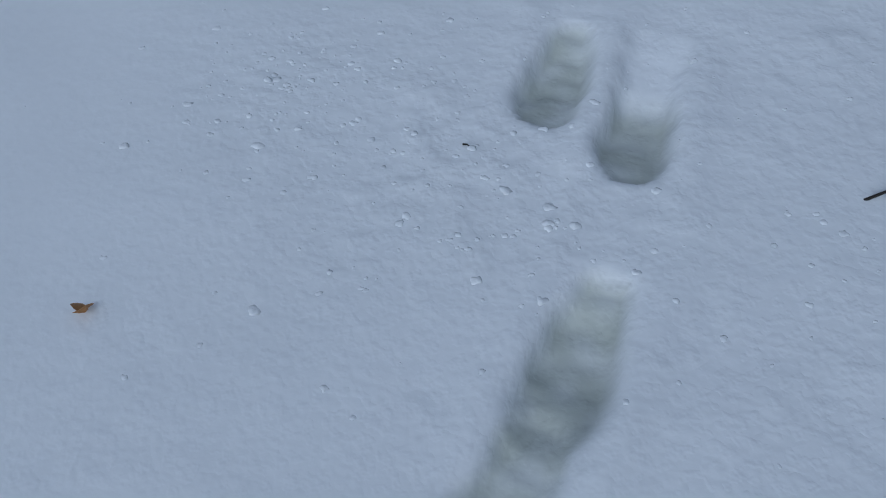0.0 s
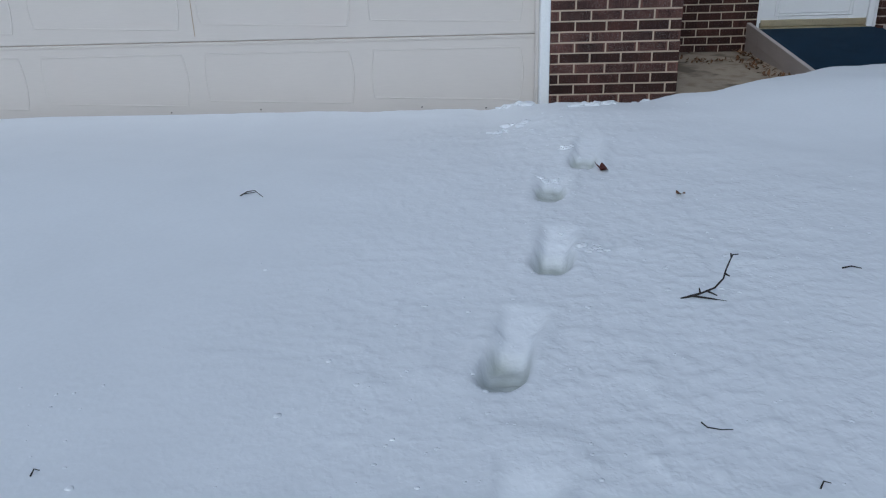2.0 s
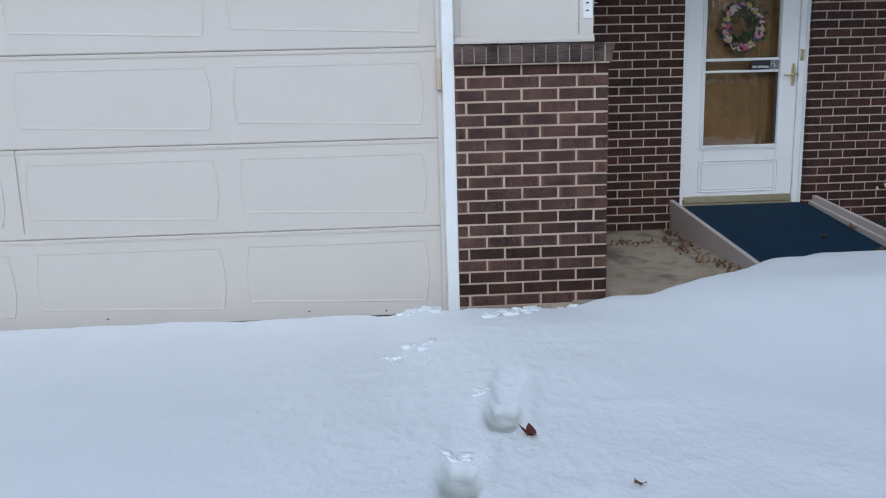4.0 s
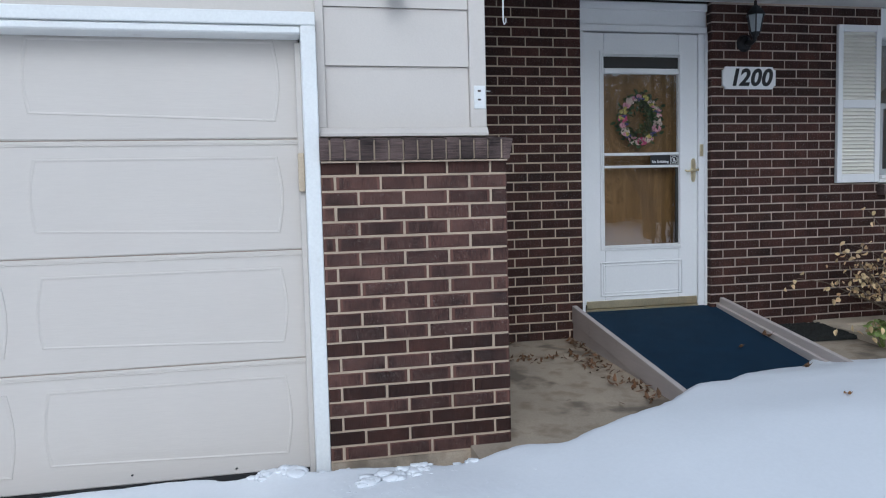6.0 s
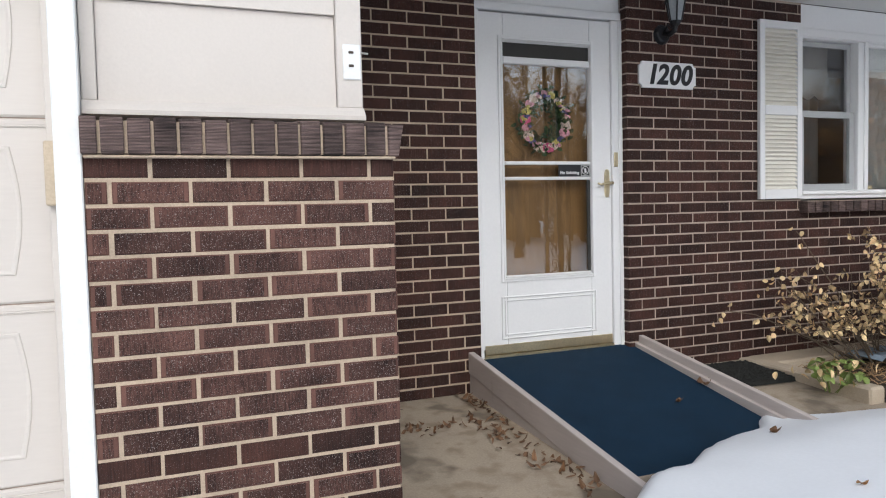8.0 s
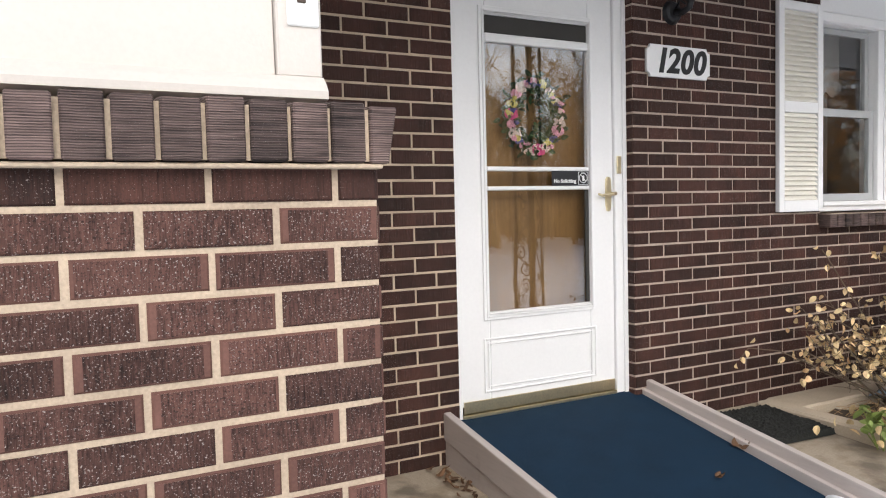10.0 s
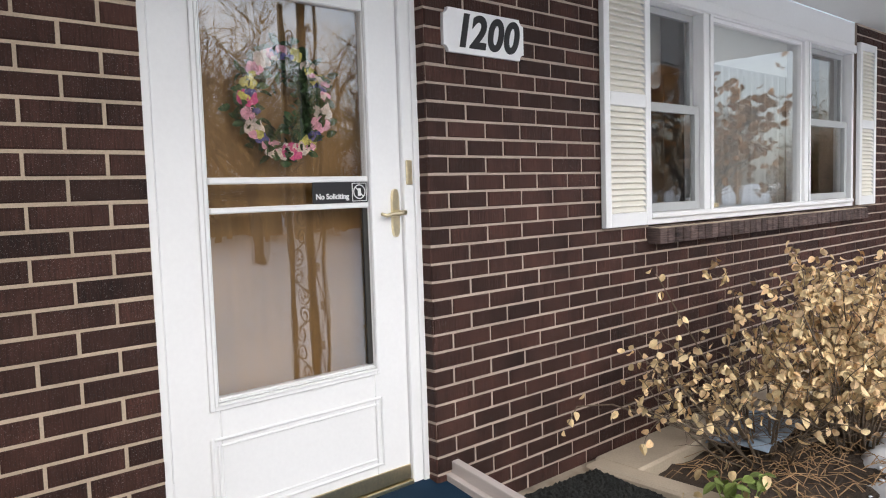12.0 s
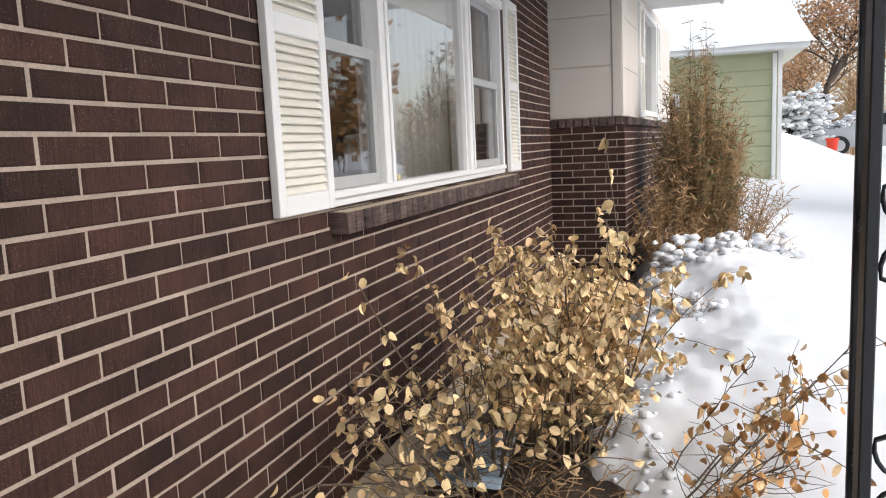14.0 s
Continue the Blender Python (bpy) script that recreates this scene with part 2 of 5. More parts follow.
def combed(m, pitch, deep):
    """Horizontal combed grooves, the shade inside them multiplied into the colour."""
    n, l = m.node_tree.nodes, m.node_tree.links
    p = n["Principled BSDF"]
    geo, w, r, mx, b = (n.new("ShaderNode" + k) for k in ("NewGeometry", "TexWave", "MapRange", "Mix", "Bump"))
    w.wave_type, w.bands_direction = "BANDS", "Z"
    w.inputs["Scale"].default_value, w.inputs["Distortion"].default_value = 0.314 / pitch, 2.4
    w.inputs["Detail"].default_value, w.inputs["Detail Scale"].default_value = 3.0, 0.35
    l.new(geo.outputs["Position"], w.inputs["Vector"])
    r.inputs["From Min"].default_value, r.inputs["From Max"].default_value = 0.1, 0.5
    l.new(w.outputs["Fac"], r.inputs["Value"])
    # darken the base colour in the grooves, standing in for their shade
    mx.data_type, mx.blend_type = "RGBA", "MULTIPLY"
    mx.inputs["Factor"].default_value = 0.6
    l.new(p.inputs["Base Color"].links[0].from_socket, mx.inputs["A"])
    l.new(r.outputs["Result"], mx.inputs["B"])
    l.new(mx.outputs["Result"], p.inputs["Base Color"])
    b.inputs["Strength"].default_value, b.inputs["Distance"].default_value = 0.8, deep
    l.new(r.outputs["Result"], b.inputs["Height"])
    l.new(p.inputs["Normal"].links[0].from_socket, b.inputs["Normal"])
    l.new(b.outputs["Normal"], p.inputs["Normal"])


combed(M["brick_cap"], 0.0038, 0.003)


# ---- building helpers ----
def finish(name, bm, mat, smooth=False):
    me = bpy.data.meshes.new(name)
    bm.normal_update()
    bm.to_mesh(me)
    bm.free()
    me.materials.append(M[mat])
    if smooth:
        me.shade_smooth()
    return me


def part(name, bm, mat, parent, label="", smooth=False):
    ob = new(name, finish(name, bm, mat, smooth))
    ob.parent = parent
    if label:
        ob["label"] = label
    return ob


def single(name, bm, mat, label, category, kind="", group="", smooth=False):
    return tagged(new(name, finish(name, bm, mat, smooth)), label, category, group, kind)


def holder(name, at, label, category, group="", kind=""):
    ob = new(name)
    ob.location = at
    return tagged(ob, label, category, group, kind)


def box(x0, x1, y0, y1, z0, z1, bevel=0.0, bm=None, segments=1):
    bm = bm or bmesh.new()
    made = bmesh.ops.create_cube(bm, size=1.0)["verts"]
    for v in made:
        v.co = Vector(((x0 + x1) / 2 + v.co.x * (x1 - x0), (y0 + y1) / 2 + v.co.y * (y1 - y0), (z0 + z1) / 2 + v.co.z * (z1 - z0)))
    if bevel:
        edges = list({e for v in made for e in v.link_edges})
        bmesh.ops.bevel(bm, geom=edges, offset=bevel, segments=segments, affect="EDGES", profile=0.6)
    return bm


def tube(bm, points, r0, r1=None, sides=6):
    """A tapering tube along points."""
    r1 = r0 if r1 is None else r1
    rings = []
    for i, p in enumerate(points):
        p = Vector(p)
        d = (Vector(points[min(i + 1, len(points) - 1)]) - Vector(points[max(i - 1, 0)])).normalized()
        a = d.orthogonal().normalized()
        b = d.cross(a)
        r = r0 + (r1 - r0) * i / max(1, len(points) - 1)
        rings.append([bm.verts.new(p + r * (math.cos(2 * math.pi * k / sides) * a + math.sin(2 * math.pi * k / sides) * b)) for k in range(sides)])
    for u, w in zip(rings, rings[1:]):
        # keep neighbouring rings in step
        best = min(range(sides), key=lambda s: sum((u[k].co - w[(k + s) % sides].co).length_squared for k in range(sides)))
        for k in range(sides):
            bm.faces.new((u[k], u[(k + 1) % sides], w[(k + 1 + best) % sides], w[(k + best) % sides]))
    bm.faces.new(rings[0][::-1])
    bm.faces.new(rings[-1])
    return bm


def prism(outline, y0, y1, bm=None):
    """A plate with an outline in x and z, from y0 to y1."""
    bm = bm or bmesh.new()
    a = [bm.verts.new((x, y0, z)) for x, z in outline]
    b = [bm.verts.new((x, y1, z)) for x, z in outline]
    bm.faces.new(a)
    bm.faces.new(b[::-1])
    for i in range(len(a)):
        j = (i + 1) % len(a)
        bm.faces.new((a[i], b[i], b[j], a[j]))
    bmesh.ops.recalc_face_normals(bm, faces=bm.faces)
    return bm


def frame_ring(x0, x1, z0, z1, w, y0, y1, bm=None, bevel=0.0):
    bm = bm or bmesh.new()
    box(x0, x0 + w, y0, y1, z0, z1, bevel, bm)
    box(x1 - w, x1, y0, y1, z0, z1, bevel, bm)
    box(x0 + w, x1 - w, y0, y1, z1 - w, z1, bevel, bm)
    box(x0 + w, x1 - w, y0, y1, z0, z0 + w, bevel, bm)
    return bm


def lettering(name, text, size, at, mat, parent, shear=0.0, offset=0.0, turn=0.0, depth=0.002, label=""):
    """Raised letters that face -y."""
    cu = bpy.data.curves.new(name, "FONT")
    cu.body, cu.size, cu.extrude, cu.shear, cu.offset = text, size, depth, shear, offset
    cu.align_x, cu.align_y = "CENTER", "CENTER"
    tmp = new(name, cu)
    bpy.context.view_layer.update()
    me = bpy.data.meshes.new_from_object(tmp.evaluated_get(bpy.context.evaluated_depsgraph_get()))
    bpy.data.objects.remove(tmp)
    me.materials.clear()
    me.materials.append(M[mat])
    ob = new(name, me)
    ob.parent = parent
    ob.matrix_basis = pose(*at, 90, turn, 0)
    if label:
        ob["label"] = label
    return ob


def leaf_mesh(bm, at, turn, length, width, curl=0.3):
    """One pointed, curled leaf of a few faces."""
    q = Euler(turn).to_matrix()
    rows = ((0.0, 0.08), (0.2, 0.46), (0.5, 0.58), (0.8, 0.40), (1.0, 0.04))
    prev = None
    for u, w in rows:
        sag = -curl * length * u * u
        mid = Vector((0, u * length, sag))
        lift = abs(w) * width * curl
        trio = [bm.verts.new(Vector(at) + q @ (mid + Vector(d))) for d in ((-w * width, 0, lift), (0, 0, 0), (w * width, 0, lift))]
        if prev:
            bm.faces.new((prev[0], prev[1], trio[1], trio[0]))
            bm.faces.new((prev[1], prev[2], trio[2], trio[1]))
        prev = trio


def lump(bm, at, r, rng, flat=0.6, level=1):
    made = bmesh.ops.create_icosphere(bm, subdivisions=level, radius=r)["verts"]
    ph = Vector((rng.random() * 50, rng.random() * 50, rng.random() * 50))
    for v in made:
        k = 1 + 0.6 * noise.noise(v.co / r * 1.1 + ph) + 0.35 * noise.noise(v.co / r * 2.6 + ph)
        v.co = Vector((v.co.x * k, v.co.y * k * 0.9, v.co.z * k * flat)) + Vector(at)


def lump_cloud(spots, rng, flat):
    """Many small irregular lumps as one quick mesh; spots: (x, y, z, radius)."""
    src = bmesh.new()
    bmesh.ops.create_icosphere(src, subdivisions=2, radius=1.0)
    ball = np.array([v.co[:] for v in src.verts])
    tris = np.array([[v.index for v in f.verts] for f in src.faces])
    src.free()
    verts, faces = [], []
    for x, y, z, r in spots:
        ph = Vector((rng.random() * 50, rng.random() * 50, rng.random() * 50))
        k = np.array([1 + 0.6 * noise.noise(Vector(p) * 1.1 + ph) + 0.3 * noise.noise(Vector(p) * 2.6 + ph) for p in ball])[:, None]
        faces.append(tris + len(ball) * len(verts))
        verts.append(ball * k * (r, r * 0.85, r * flat) + (x, y, z))
    me = bpy.data.meshes.new("lumps")
    me.from_pydata(np.concatenate(verts).tolist(), [], np.concatenate(faces).tolist())
    return me


# ---- brick laying ----
COURSE, MODULE, JOINT, PROUD = 0.0677, 0.2055, 0.0105, 0.005
BRICK_MESH = {}


def brick_shape(w, h, depth=0.02):
    e = 0.0035
    a = [(-w / 2, depth, -h / 2), (w / 2, depth, -h / 2), (w / 2, depth, h / 2), (-w / 2, depth, h / 2)]
    b = [(x, -PROUD + e, z) for x, _, z in a]
    c = [(x - math.copysign(e, x), -PROUD, z - math.copysign(e, z)) for x, _, z in a]
    faces = [(8, 9, 10, 11)]
    for i in range(4):
        j = (i + 1) % 4
        faces += [(i, j, 4 + j, 4 + i), (4 + i, 4 + j, 8 + j, 8 + i)]
    return a + b + c, faces


def brick_data(w, h, mat, ends=0):
    """ends: 1 and 2 leave a smooth margin at one end of the rough face, 3 at both."""
    key = (round(w, 3), round(h, 3), mat, ends)
    if key not in BRICK_MESH:
        me = bpy.data.meshes.new("brick")
        v, f = brick_shape(w, h)
        if ends:
            lo = v[8][0] + (0.009 if ends & 1 else 0.002)
            hi = v[9][0] - (0.009 if ends & 2 else 0.002)
            y, z0, z1 = -PROUD - 0.0008, v[8][2], v[10][2]
            v = v + [(lo, y, z0), (hi, y, z0), (hi, y, z1), (lo, y, z1)]
            f = [(8, 12, 15, 11), (13, 9, 10, 14), (12, 13, 14, 15)] + f[1:]
        me.from_pydata(v, [], f)
        me.materials.append(M[mat])
        if ends:
            me.materials.append(M["brick_margin"])
            me.polygons.foreach_set("material_index", [1, 1, 0] + [1] * (len(f) - 3))
        BRICK_MESH[key] = me
    return BRICK_MESH[key]


def lay(wall, start, along, length, z0, courses, mat="brick", first=0, holes=(), near=None, shift=0.0, course=COURSE, module=MODULE):
    """Running bond on a wall. start: (x, y) of its left end as one faces it; along: degrees of its run;
    holes: (u0, u1, z0, z1) left open; near: the stretch (u0, u1) whose bricks are objects of their own."""
    turn = Matrix.Rotation(radians(along), 4, "Z")
    base = Matrix.Translation((start[0], start[1], 0)) @ turn
    rest_v, rest_f = [], []
    rng = random.Random(int(start[0] * 100) + courses)
    h = course - JOINT
    for c in range(courses):
        z = z0 + (c + 0.5) * course
        kind = mat(c) if callable(mat) else mat
        u = -module / 2 if (c + first) % 2 else -0.0
        u += shift
        while u < length - 0.005:
            a, b = max(u, 0.0), min(u + module, length)
            spans = [(a, b)]
            for h0, h1, hz0, hz1 in holes:
                if hz0 < z < hz1:
                    spans = [s for p, q in spans for s in ((p, min(q, h0)), (max(p, h1), q)) if s[1] - s[0] > 0.012]
            for p, q in spans:
                p2 = p + (JOINT / 2 if p > 0.001 else 0)
                q2 = q - (JOINT / 2 if q < length - 0.001 else 0)
                if q2 - p2 < 0.012:
                    continue
                w = round((q2 - p2) / 0.004) * 0.004
                spot = base @ Matrix.Translation(((p2 + q2) / 2 + rng.uniform(-0.001, 0.001), rng.uniform(-0.0015, 0.0015), z + rng.uniform(-0.001, 0.001)))
                if near and near[0] <= (p + q) / 2 <= near[1]:
                    ob = new("brick", brick_data(w, h, kind, rng.choice((0, 0, 1, 2, 3)) if kind == "brick_red" and w > 0.05 else 0))
                    ob.parent = wall
                    ob.matrix_basis = spot
                else:
                    v, f = brick_shape(w, h)
                    k = len(rest_v)
                    rest_v += [tuple(spot @ Vector(x)) for x in v]
                    rest_f += [tuple(i + k for i in g) for g in f]
            u += module
    if rest_v:
        me = bpy.data.meshes.new("brickwork")
        me.from_pydata(rest_v, [], rest_f)
        me.materials.append(M[mat if not callable(mat) else mat(0)])
        ob = new("brickwork", me)
        ob.parent = wall
        tagged(ob, kind="stuff")


# ---- ground: one sheet of snow ----
def smooth(a, b, v):
    k = min(1.0, max(0.0, (v - a) / (b - a)))
    return k * k * (3 - 2 * k)


EDGE = [(-60, 5.70), (-0.25, 5.70), (0.1, 5.64), (0.34, 5.47), (0.9, 5.37), (1.15, 5.37), (1.32, 5.30), (1.78, 5.48), (1.96, 5.58), (2.2, 5.76), (2.40, 5.80), (2.76, 6.05), (2.99, 6.16), (3.25, 6.28),
        (3.40, 6.42), (3.61, 6.26), (3.95, 6.08), (4.3, 6.08), (4.7, 6.30), (5.1, 6.46), (5.6, 6.52), (7.0, 6.5), (9.0, 6.6), (11.0, 6.6), (60, 6.6)]
PRINTS = [(-0.19, 0.455, -12, 0.065, 0.0), (-0.25, 0.22, -14, 0.045, 0.0), (-0.305, 1.045, -6, 0.055, 0.0), (-0.145, 0.945, -4, 0.065, 0.12), (-0.10, 1.57, -16, 0.085, 0.16), (-0.065, 2.27, -14, 0.085, 0.16),
          (0.115, 2.91, -10, 0.10, 0.14), (0.17, 3.60, -10, 0.045, 0.1), (0.37, 4.04, -12, 0.055, 0.34)]


def snow_edge(x):
    for (xa, ya), (xb, yb) in zip(EDGE, EDGE[1:]):
        if x <= xb:
            return ya + (yb - ya) * (x - xa) / (xb - xa)
    return EDGE[-1][1]


def snow_level(x, y):
    z = 0.33 + 0.045 * max(-6.0, min(y, 5.6))
    z -= 0.122 * smooth(3.6, 5.5, y) * smooth(0.38, -0.1, x)
    z -= 0.035 * smooth(4.9, 5.4, y) * smooth(0.05, 0.3, x) * smooth(1.15, 0.8, x)
    z += 0.085 * smooth(0.92, 1.75, x) * smooth(4.2, 5.3, y) * smooth(6.3, 5.7, y)
    z += 0.05 * math.exp(-((x - 3.3) / 1.3) ** 2 - ((y - 5.0) / 0.7) ** 2)
    z += 0.10 * smooth(4.4, 5.6, x) * smooth(4.5, 6.0, y) * smooth(12, 9, x)
    drift = smooth(4.4, 5.2, x) * smooth(5.2, 6.0, y) * smooth(13, 10, x)
    z += drift * (0.035 * noise.noise((x * 2.3, y * 2.3, 5)) + 0.028 * noise.noise((x * 6, y * 6, 8)) + 0.02 * abs(noise.noise((x * 11, y * 11, 2))) - 0.05 * smooth(6.0, 5.2, x))
    z += 0.12 * math.exp(-((x - 8.9) / 1.5) ** 2 - ((y - 5.85) / 0.5) ** 2) * (1 + 0.5 * noise.noise((x * 3, y * 3, 31)))
    z -= 0.25 * smooth(12, 24, x)
    z += 1.75 * math.exp(-((x - 27) / 4.0) ** 2 - ((y - 4.5) / 3.5) ** 2)
    return z


def snow_height(x, y):
    z = snow_level(x, y)
    away = abs(x - (-0.3 + 0.12 * y)) - 0.1
    path = smooth(1.3, 0.1, away) * smooth(5.6, 4.6, y)
    rough = 0.005 * noise.noise((x * 4, y * 4, 0)) + 0.014 * noise.noise((x * 0.9, y * 0.9, 3))
    trod = max(0.0, noise.noise((x * 9, y * 9, 7)) - 0.12) + 0.9 * max(0.0, noise.noise((x * 30, y * 26, 27)) - 0.15)
    right = smooth(-0.2, 0.5, x) * smooth(2.4, 1.2, x) * smooth(4.2, 3.4, y)
    patch = math.exp(-((x + 0.78) / 0.17) ** 2 - ((y - 0.93) / 0.13) ** 2) + math.exp(-((x + 0.35) / 0.35) ** 2 - ((y - 0.72) / 0.16) ** 2)
    wx, wy = 0.05 * noise.noise((x * 8, y * 8, 11)), 0.05 * noise.noise((x * 8, y * 8, 14))
    many = smooth(-0.25, 0.3, noise.noise((x * 2.7, y * 2.7, 4)))
    crumb = max(0.0, noise.noise(((x + wx) * 24, (y + wy) * 24, 1)) - 0.14) + 0.8 * max(0.0, noise.noise(((x + wy) * 43, (y - wx) * 43, 6)) - 0.12)
    dent = max(0.0, noise.noise(((x - wx) * 17, (y + wx) * 17, 21)) - 0.34)
    fine = (0.35 + 0.9 * many) * crumb * 1.9 - 3.0 * dent + 0.12 * noise.noise((x * 13, y * 13, 2))
    z += rough + (0.75 * path + 0.55 * right + 0.08 + 1.3 * patch) * (0.006 * trod * smooth(0.6, 1.6, y) + 0.004 * trod + 0.0015 * fine * smooth(4.5, 1.5, y) + 0.0008 * fine)
    slush = 0.0
    for px, py, turn, deep, drag in PRINTS:
        dx, dy = x - px, y - py
        if abs(dx) > 0.4 or abs(dy) > 0.6:
            continue
        c, s = math.cos(radians(turn)), math.sin(radians(turn))
        u, v = dx * c + dy * s, -dx * s + dy * c
        wob = 0.012 * noise.noise((x * 16, y * 16, 9))
        wide = 0.054 + wob - 0.007 * math.sin(v * 18)
        end = min(1.0, abs(v + 0.012 * noise.noise((x * 14, y * 14, 17))) / 0.158)
        whole, wide = wide, wide * math.sqrt(1 - end ** 3.2)
        sole = smooth(wide + 0.014, wide - 0.010, abs(u)) * (1 - smooth(0.90, 1.0, end)) * (1.0 if not drag else smooth(0.152, 0.05, v))
        tail = 0.0 if not drag else smooth(whole + 0.018, whole - 0.018, abs(u)) * smooth(-0.1, 0.02, v) * max(0.0, 1 - max(0.0, v - 0.03) / (0.10 + drag))
        rim = math.exp(-(((abs(u) - 0.092) / 0.03) ** 2)) * smooth(-0.25, -0.1, v) * smooth(0.4, 0.1, v)
        z -= 0.85 * deep * max(sole * (0.3 + 0.7 * smooth(-0.155, 0.0, v)), 0.85 * tail) - 0.007 * rim
        z += sole * (0.007 * noise.noise((x * 24, y * 24, 12)) + 0.0025 * smooth(0.0, 0.12, noise.noise((x * 9, v * 30, 5)))) + 0.02 * sole * smooth(0.07, 0.115, v) * (0.0 if drag else 1.0)
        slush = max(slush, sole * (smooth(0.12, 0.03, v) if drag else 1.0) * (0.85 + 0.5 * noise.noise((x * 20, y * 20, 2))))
    e = snow_edge(x) + 0.03 * noise.noise((x * 5, 0.3, 0)) + 0.012 * noise.noise((x * 19, 2.3, 0))
    bed = smooth(4.1, 4.6, x) * smooth(12, 10, x)
    e += bed * (0.16 * noise.noise((x * 2.6, 0.7, 0)) + 0.10 * noise.noise((x * 7, y * 7, 3)))
    fall = smooth(e - 0.13 - 0.2 * bed, e + 0.01, y)
    thick = 0.15 if x < 1.1 else 0.11
    z -= thick * (1 - math.sqrt(max(0.0, 1 - fall * fall)))
    if y > e + 0.012:
        z = min(z, 0.34)
    return z, max(0.0, min(1.0, slush)), max(0.0, min(1.0, 0.8 * path + 0.75 * right + patch)) * smooth(5.3, 4.7, y)


def spread(parts, far):
    """Grid lines: fine in the given stretches, wider and wider beyond."""
    a = [v for lo, hi, step in parts for v in np.arange(lo, hi - step / 2, step)]
    lo, d, up = a[0], parts[-1][2], a[-1]
    out = []
    while up < far:
        d *= 1.22
        up += d
        out.append(up)
    d, dn, left = parts[0][2], lo, []
    while dn > -far:
        d *= 1.22
        dn -= d
        left.append(dn)
    return left[::-1] + a + out


def build_ground():
    xs = spread([(-1.6, -0.6, 0.022), (-0.6, 0.75, 0.0125), (0.75, 4.4, 0.025), (4.4, 9.5, 0.06)], 900)
    ys = spread([(-0.2, 3.1, 0.0125), (3.1, 6.8, 0.022)], 900)
    verts, marks, worn = [], [], []
    for y in ys:
        for x in xs:
            z, m, k = snow_height(x, y)
            worn.append(k)
            verts.append((x, y, z))
            marks.append(m)
    w = len(xs)
    faces = [(j * w + i, j * w + i + 1, (j + 1) * w + i + 1, (j + 1) * w + i) for j in range(len(ys) - 1) for i in range(w - 1)]
    me = bpy.data.meshes.new("ground")
    me.from_pydata(verts, [], faces)
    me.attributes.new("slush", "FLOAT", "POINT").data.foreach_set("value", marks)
    me.attributes.new("trodden", "FLOAT", "POINT").data.foreach_set("value", worn)
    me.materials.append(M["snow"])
    me.shade_smooth()
    return tagged(new("ground", me), "deep snow over lawn and drive, with a line of boot prints", "snow", kind="structure")


ground = build_ground()

# ---- porch floor and planting bed ----
bm = bmesh.new()
va = [bm.verts.new(p) for p in ((1.0, 4.9, 0.44), (4.3, 4.9, 0.44), (4.3, 7.41, 0.588), (1.0, 7.41, 0.588))]
vb = [bm.verts.new((v.co.x, v.co.y, 0.2)) for v in va]
bm.faces.new(va)
for i in range(4):
    bm.faces.new((va[i], vb[i], vb[(i + 1) % 4], va[(i + 1) % 4]))
bmesh.ops.recalc_face_normals(bm, faces=bm.faces)
single("porch_floor", bm, "concrete", "weathered tan concrete porch slab with damp stains", "porch floor", "structure")
bm = bmesh.new()
grid = bmesh.ops.create_grid(bm, x_segments=110, y_segments=30, size=0.5)["verts"]
for v in grid:
    x, y = 4.28 + (v.co.x + 0.5) * 5.2, 5.7 + (v.co.y + 0.5) * 1.72
    v.co = Vector((x, y, 0.545 + 0.03 * noise.noise((x * 5, y * 5, 0)) + 0.02 * noise.noise((x * 15, y * 15, 4))))
single("planting_bed", bm, "soil", "dark bare soil of the planting bed with leaf litter", "planting bed", "structure", smooth=True)
single("bed_edging", box(4.17, 4.29, 6.35, 7.33, 0.45, 0.617, 0.012), "edging", "tan concrete edging across the bed by the mat", "edging", "structure")
single("bed_edging", box(4.29, 9.3, 7.12, 7.365, 0.45, 0.611, 0.012), "edging", "tan concrete strip along the foot of the brick wall", "edging", "structure")

# ---- house shell ----
WY = 7.385
TOP = 3.03


def shell(name, boxes, mat, label, category="wall"):
    bm = bmesh.new()
    for b in boxes:
        box(*b, bm=bm)
    return single(name, bm, mat, label, category, "structure")


wall_front = shell("wall_front", [(3.335, 4.80, WY, 7.65, 0.2, TOP), (4.80, 7.62, WY, 7.65, 0.2, 1.66), (7.62, 9.44, WY, 7.65, 0.2, TOP), (8.35, 9.44, WY, 7.65, TOP, 3.45)], "mortar_grey",
                   "dark brown brick house wall with pale mortar joints")
wall_porch = shell("wall_porch", [(1.0, 2.302, 7.40, 7.65, 0.2, TOP)], "mortar", "dark brown brick wall between garage and front door")
wall_garage_pier = shell("wall_garage_pier", [(0.352, 1.196, 5.651, 5.93, 0.2, 1.822)], "mortar", "reddish brown brick pier beside the garage door")
wall_garage_side = shell("wall_garage_side", [(0.97, 1.196, 5.93, 7.40, 0.2, 1.822)], "mortar", "brown brick side wall of the garage")
WING = -3.4
wing_turn = Matrix.Translation((9.44, 6.70, 0)) @ Matrix.Rotation(radians(WING), 4, "Z") @ Matrix.Translation((-9.44, -6.70, 0))
WTOP = 3.42
wall_wing = shell("wall_wing", [(9.44, 9.70, 6.72, 7.385, 0.2, 2.0)], "mortar_grey", "dark brown brick lower wall of the projecting wing")
wall_wing_south = shell("wall_wing_south", [(9.445, 14.6, 6.70, 7.0, 0.2, 2.0)], "mortar_grey", "dark brown brick lower wall of the wing under its window")
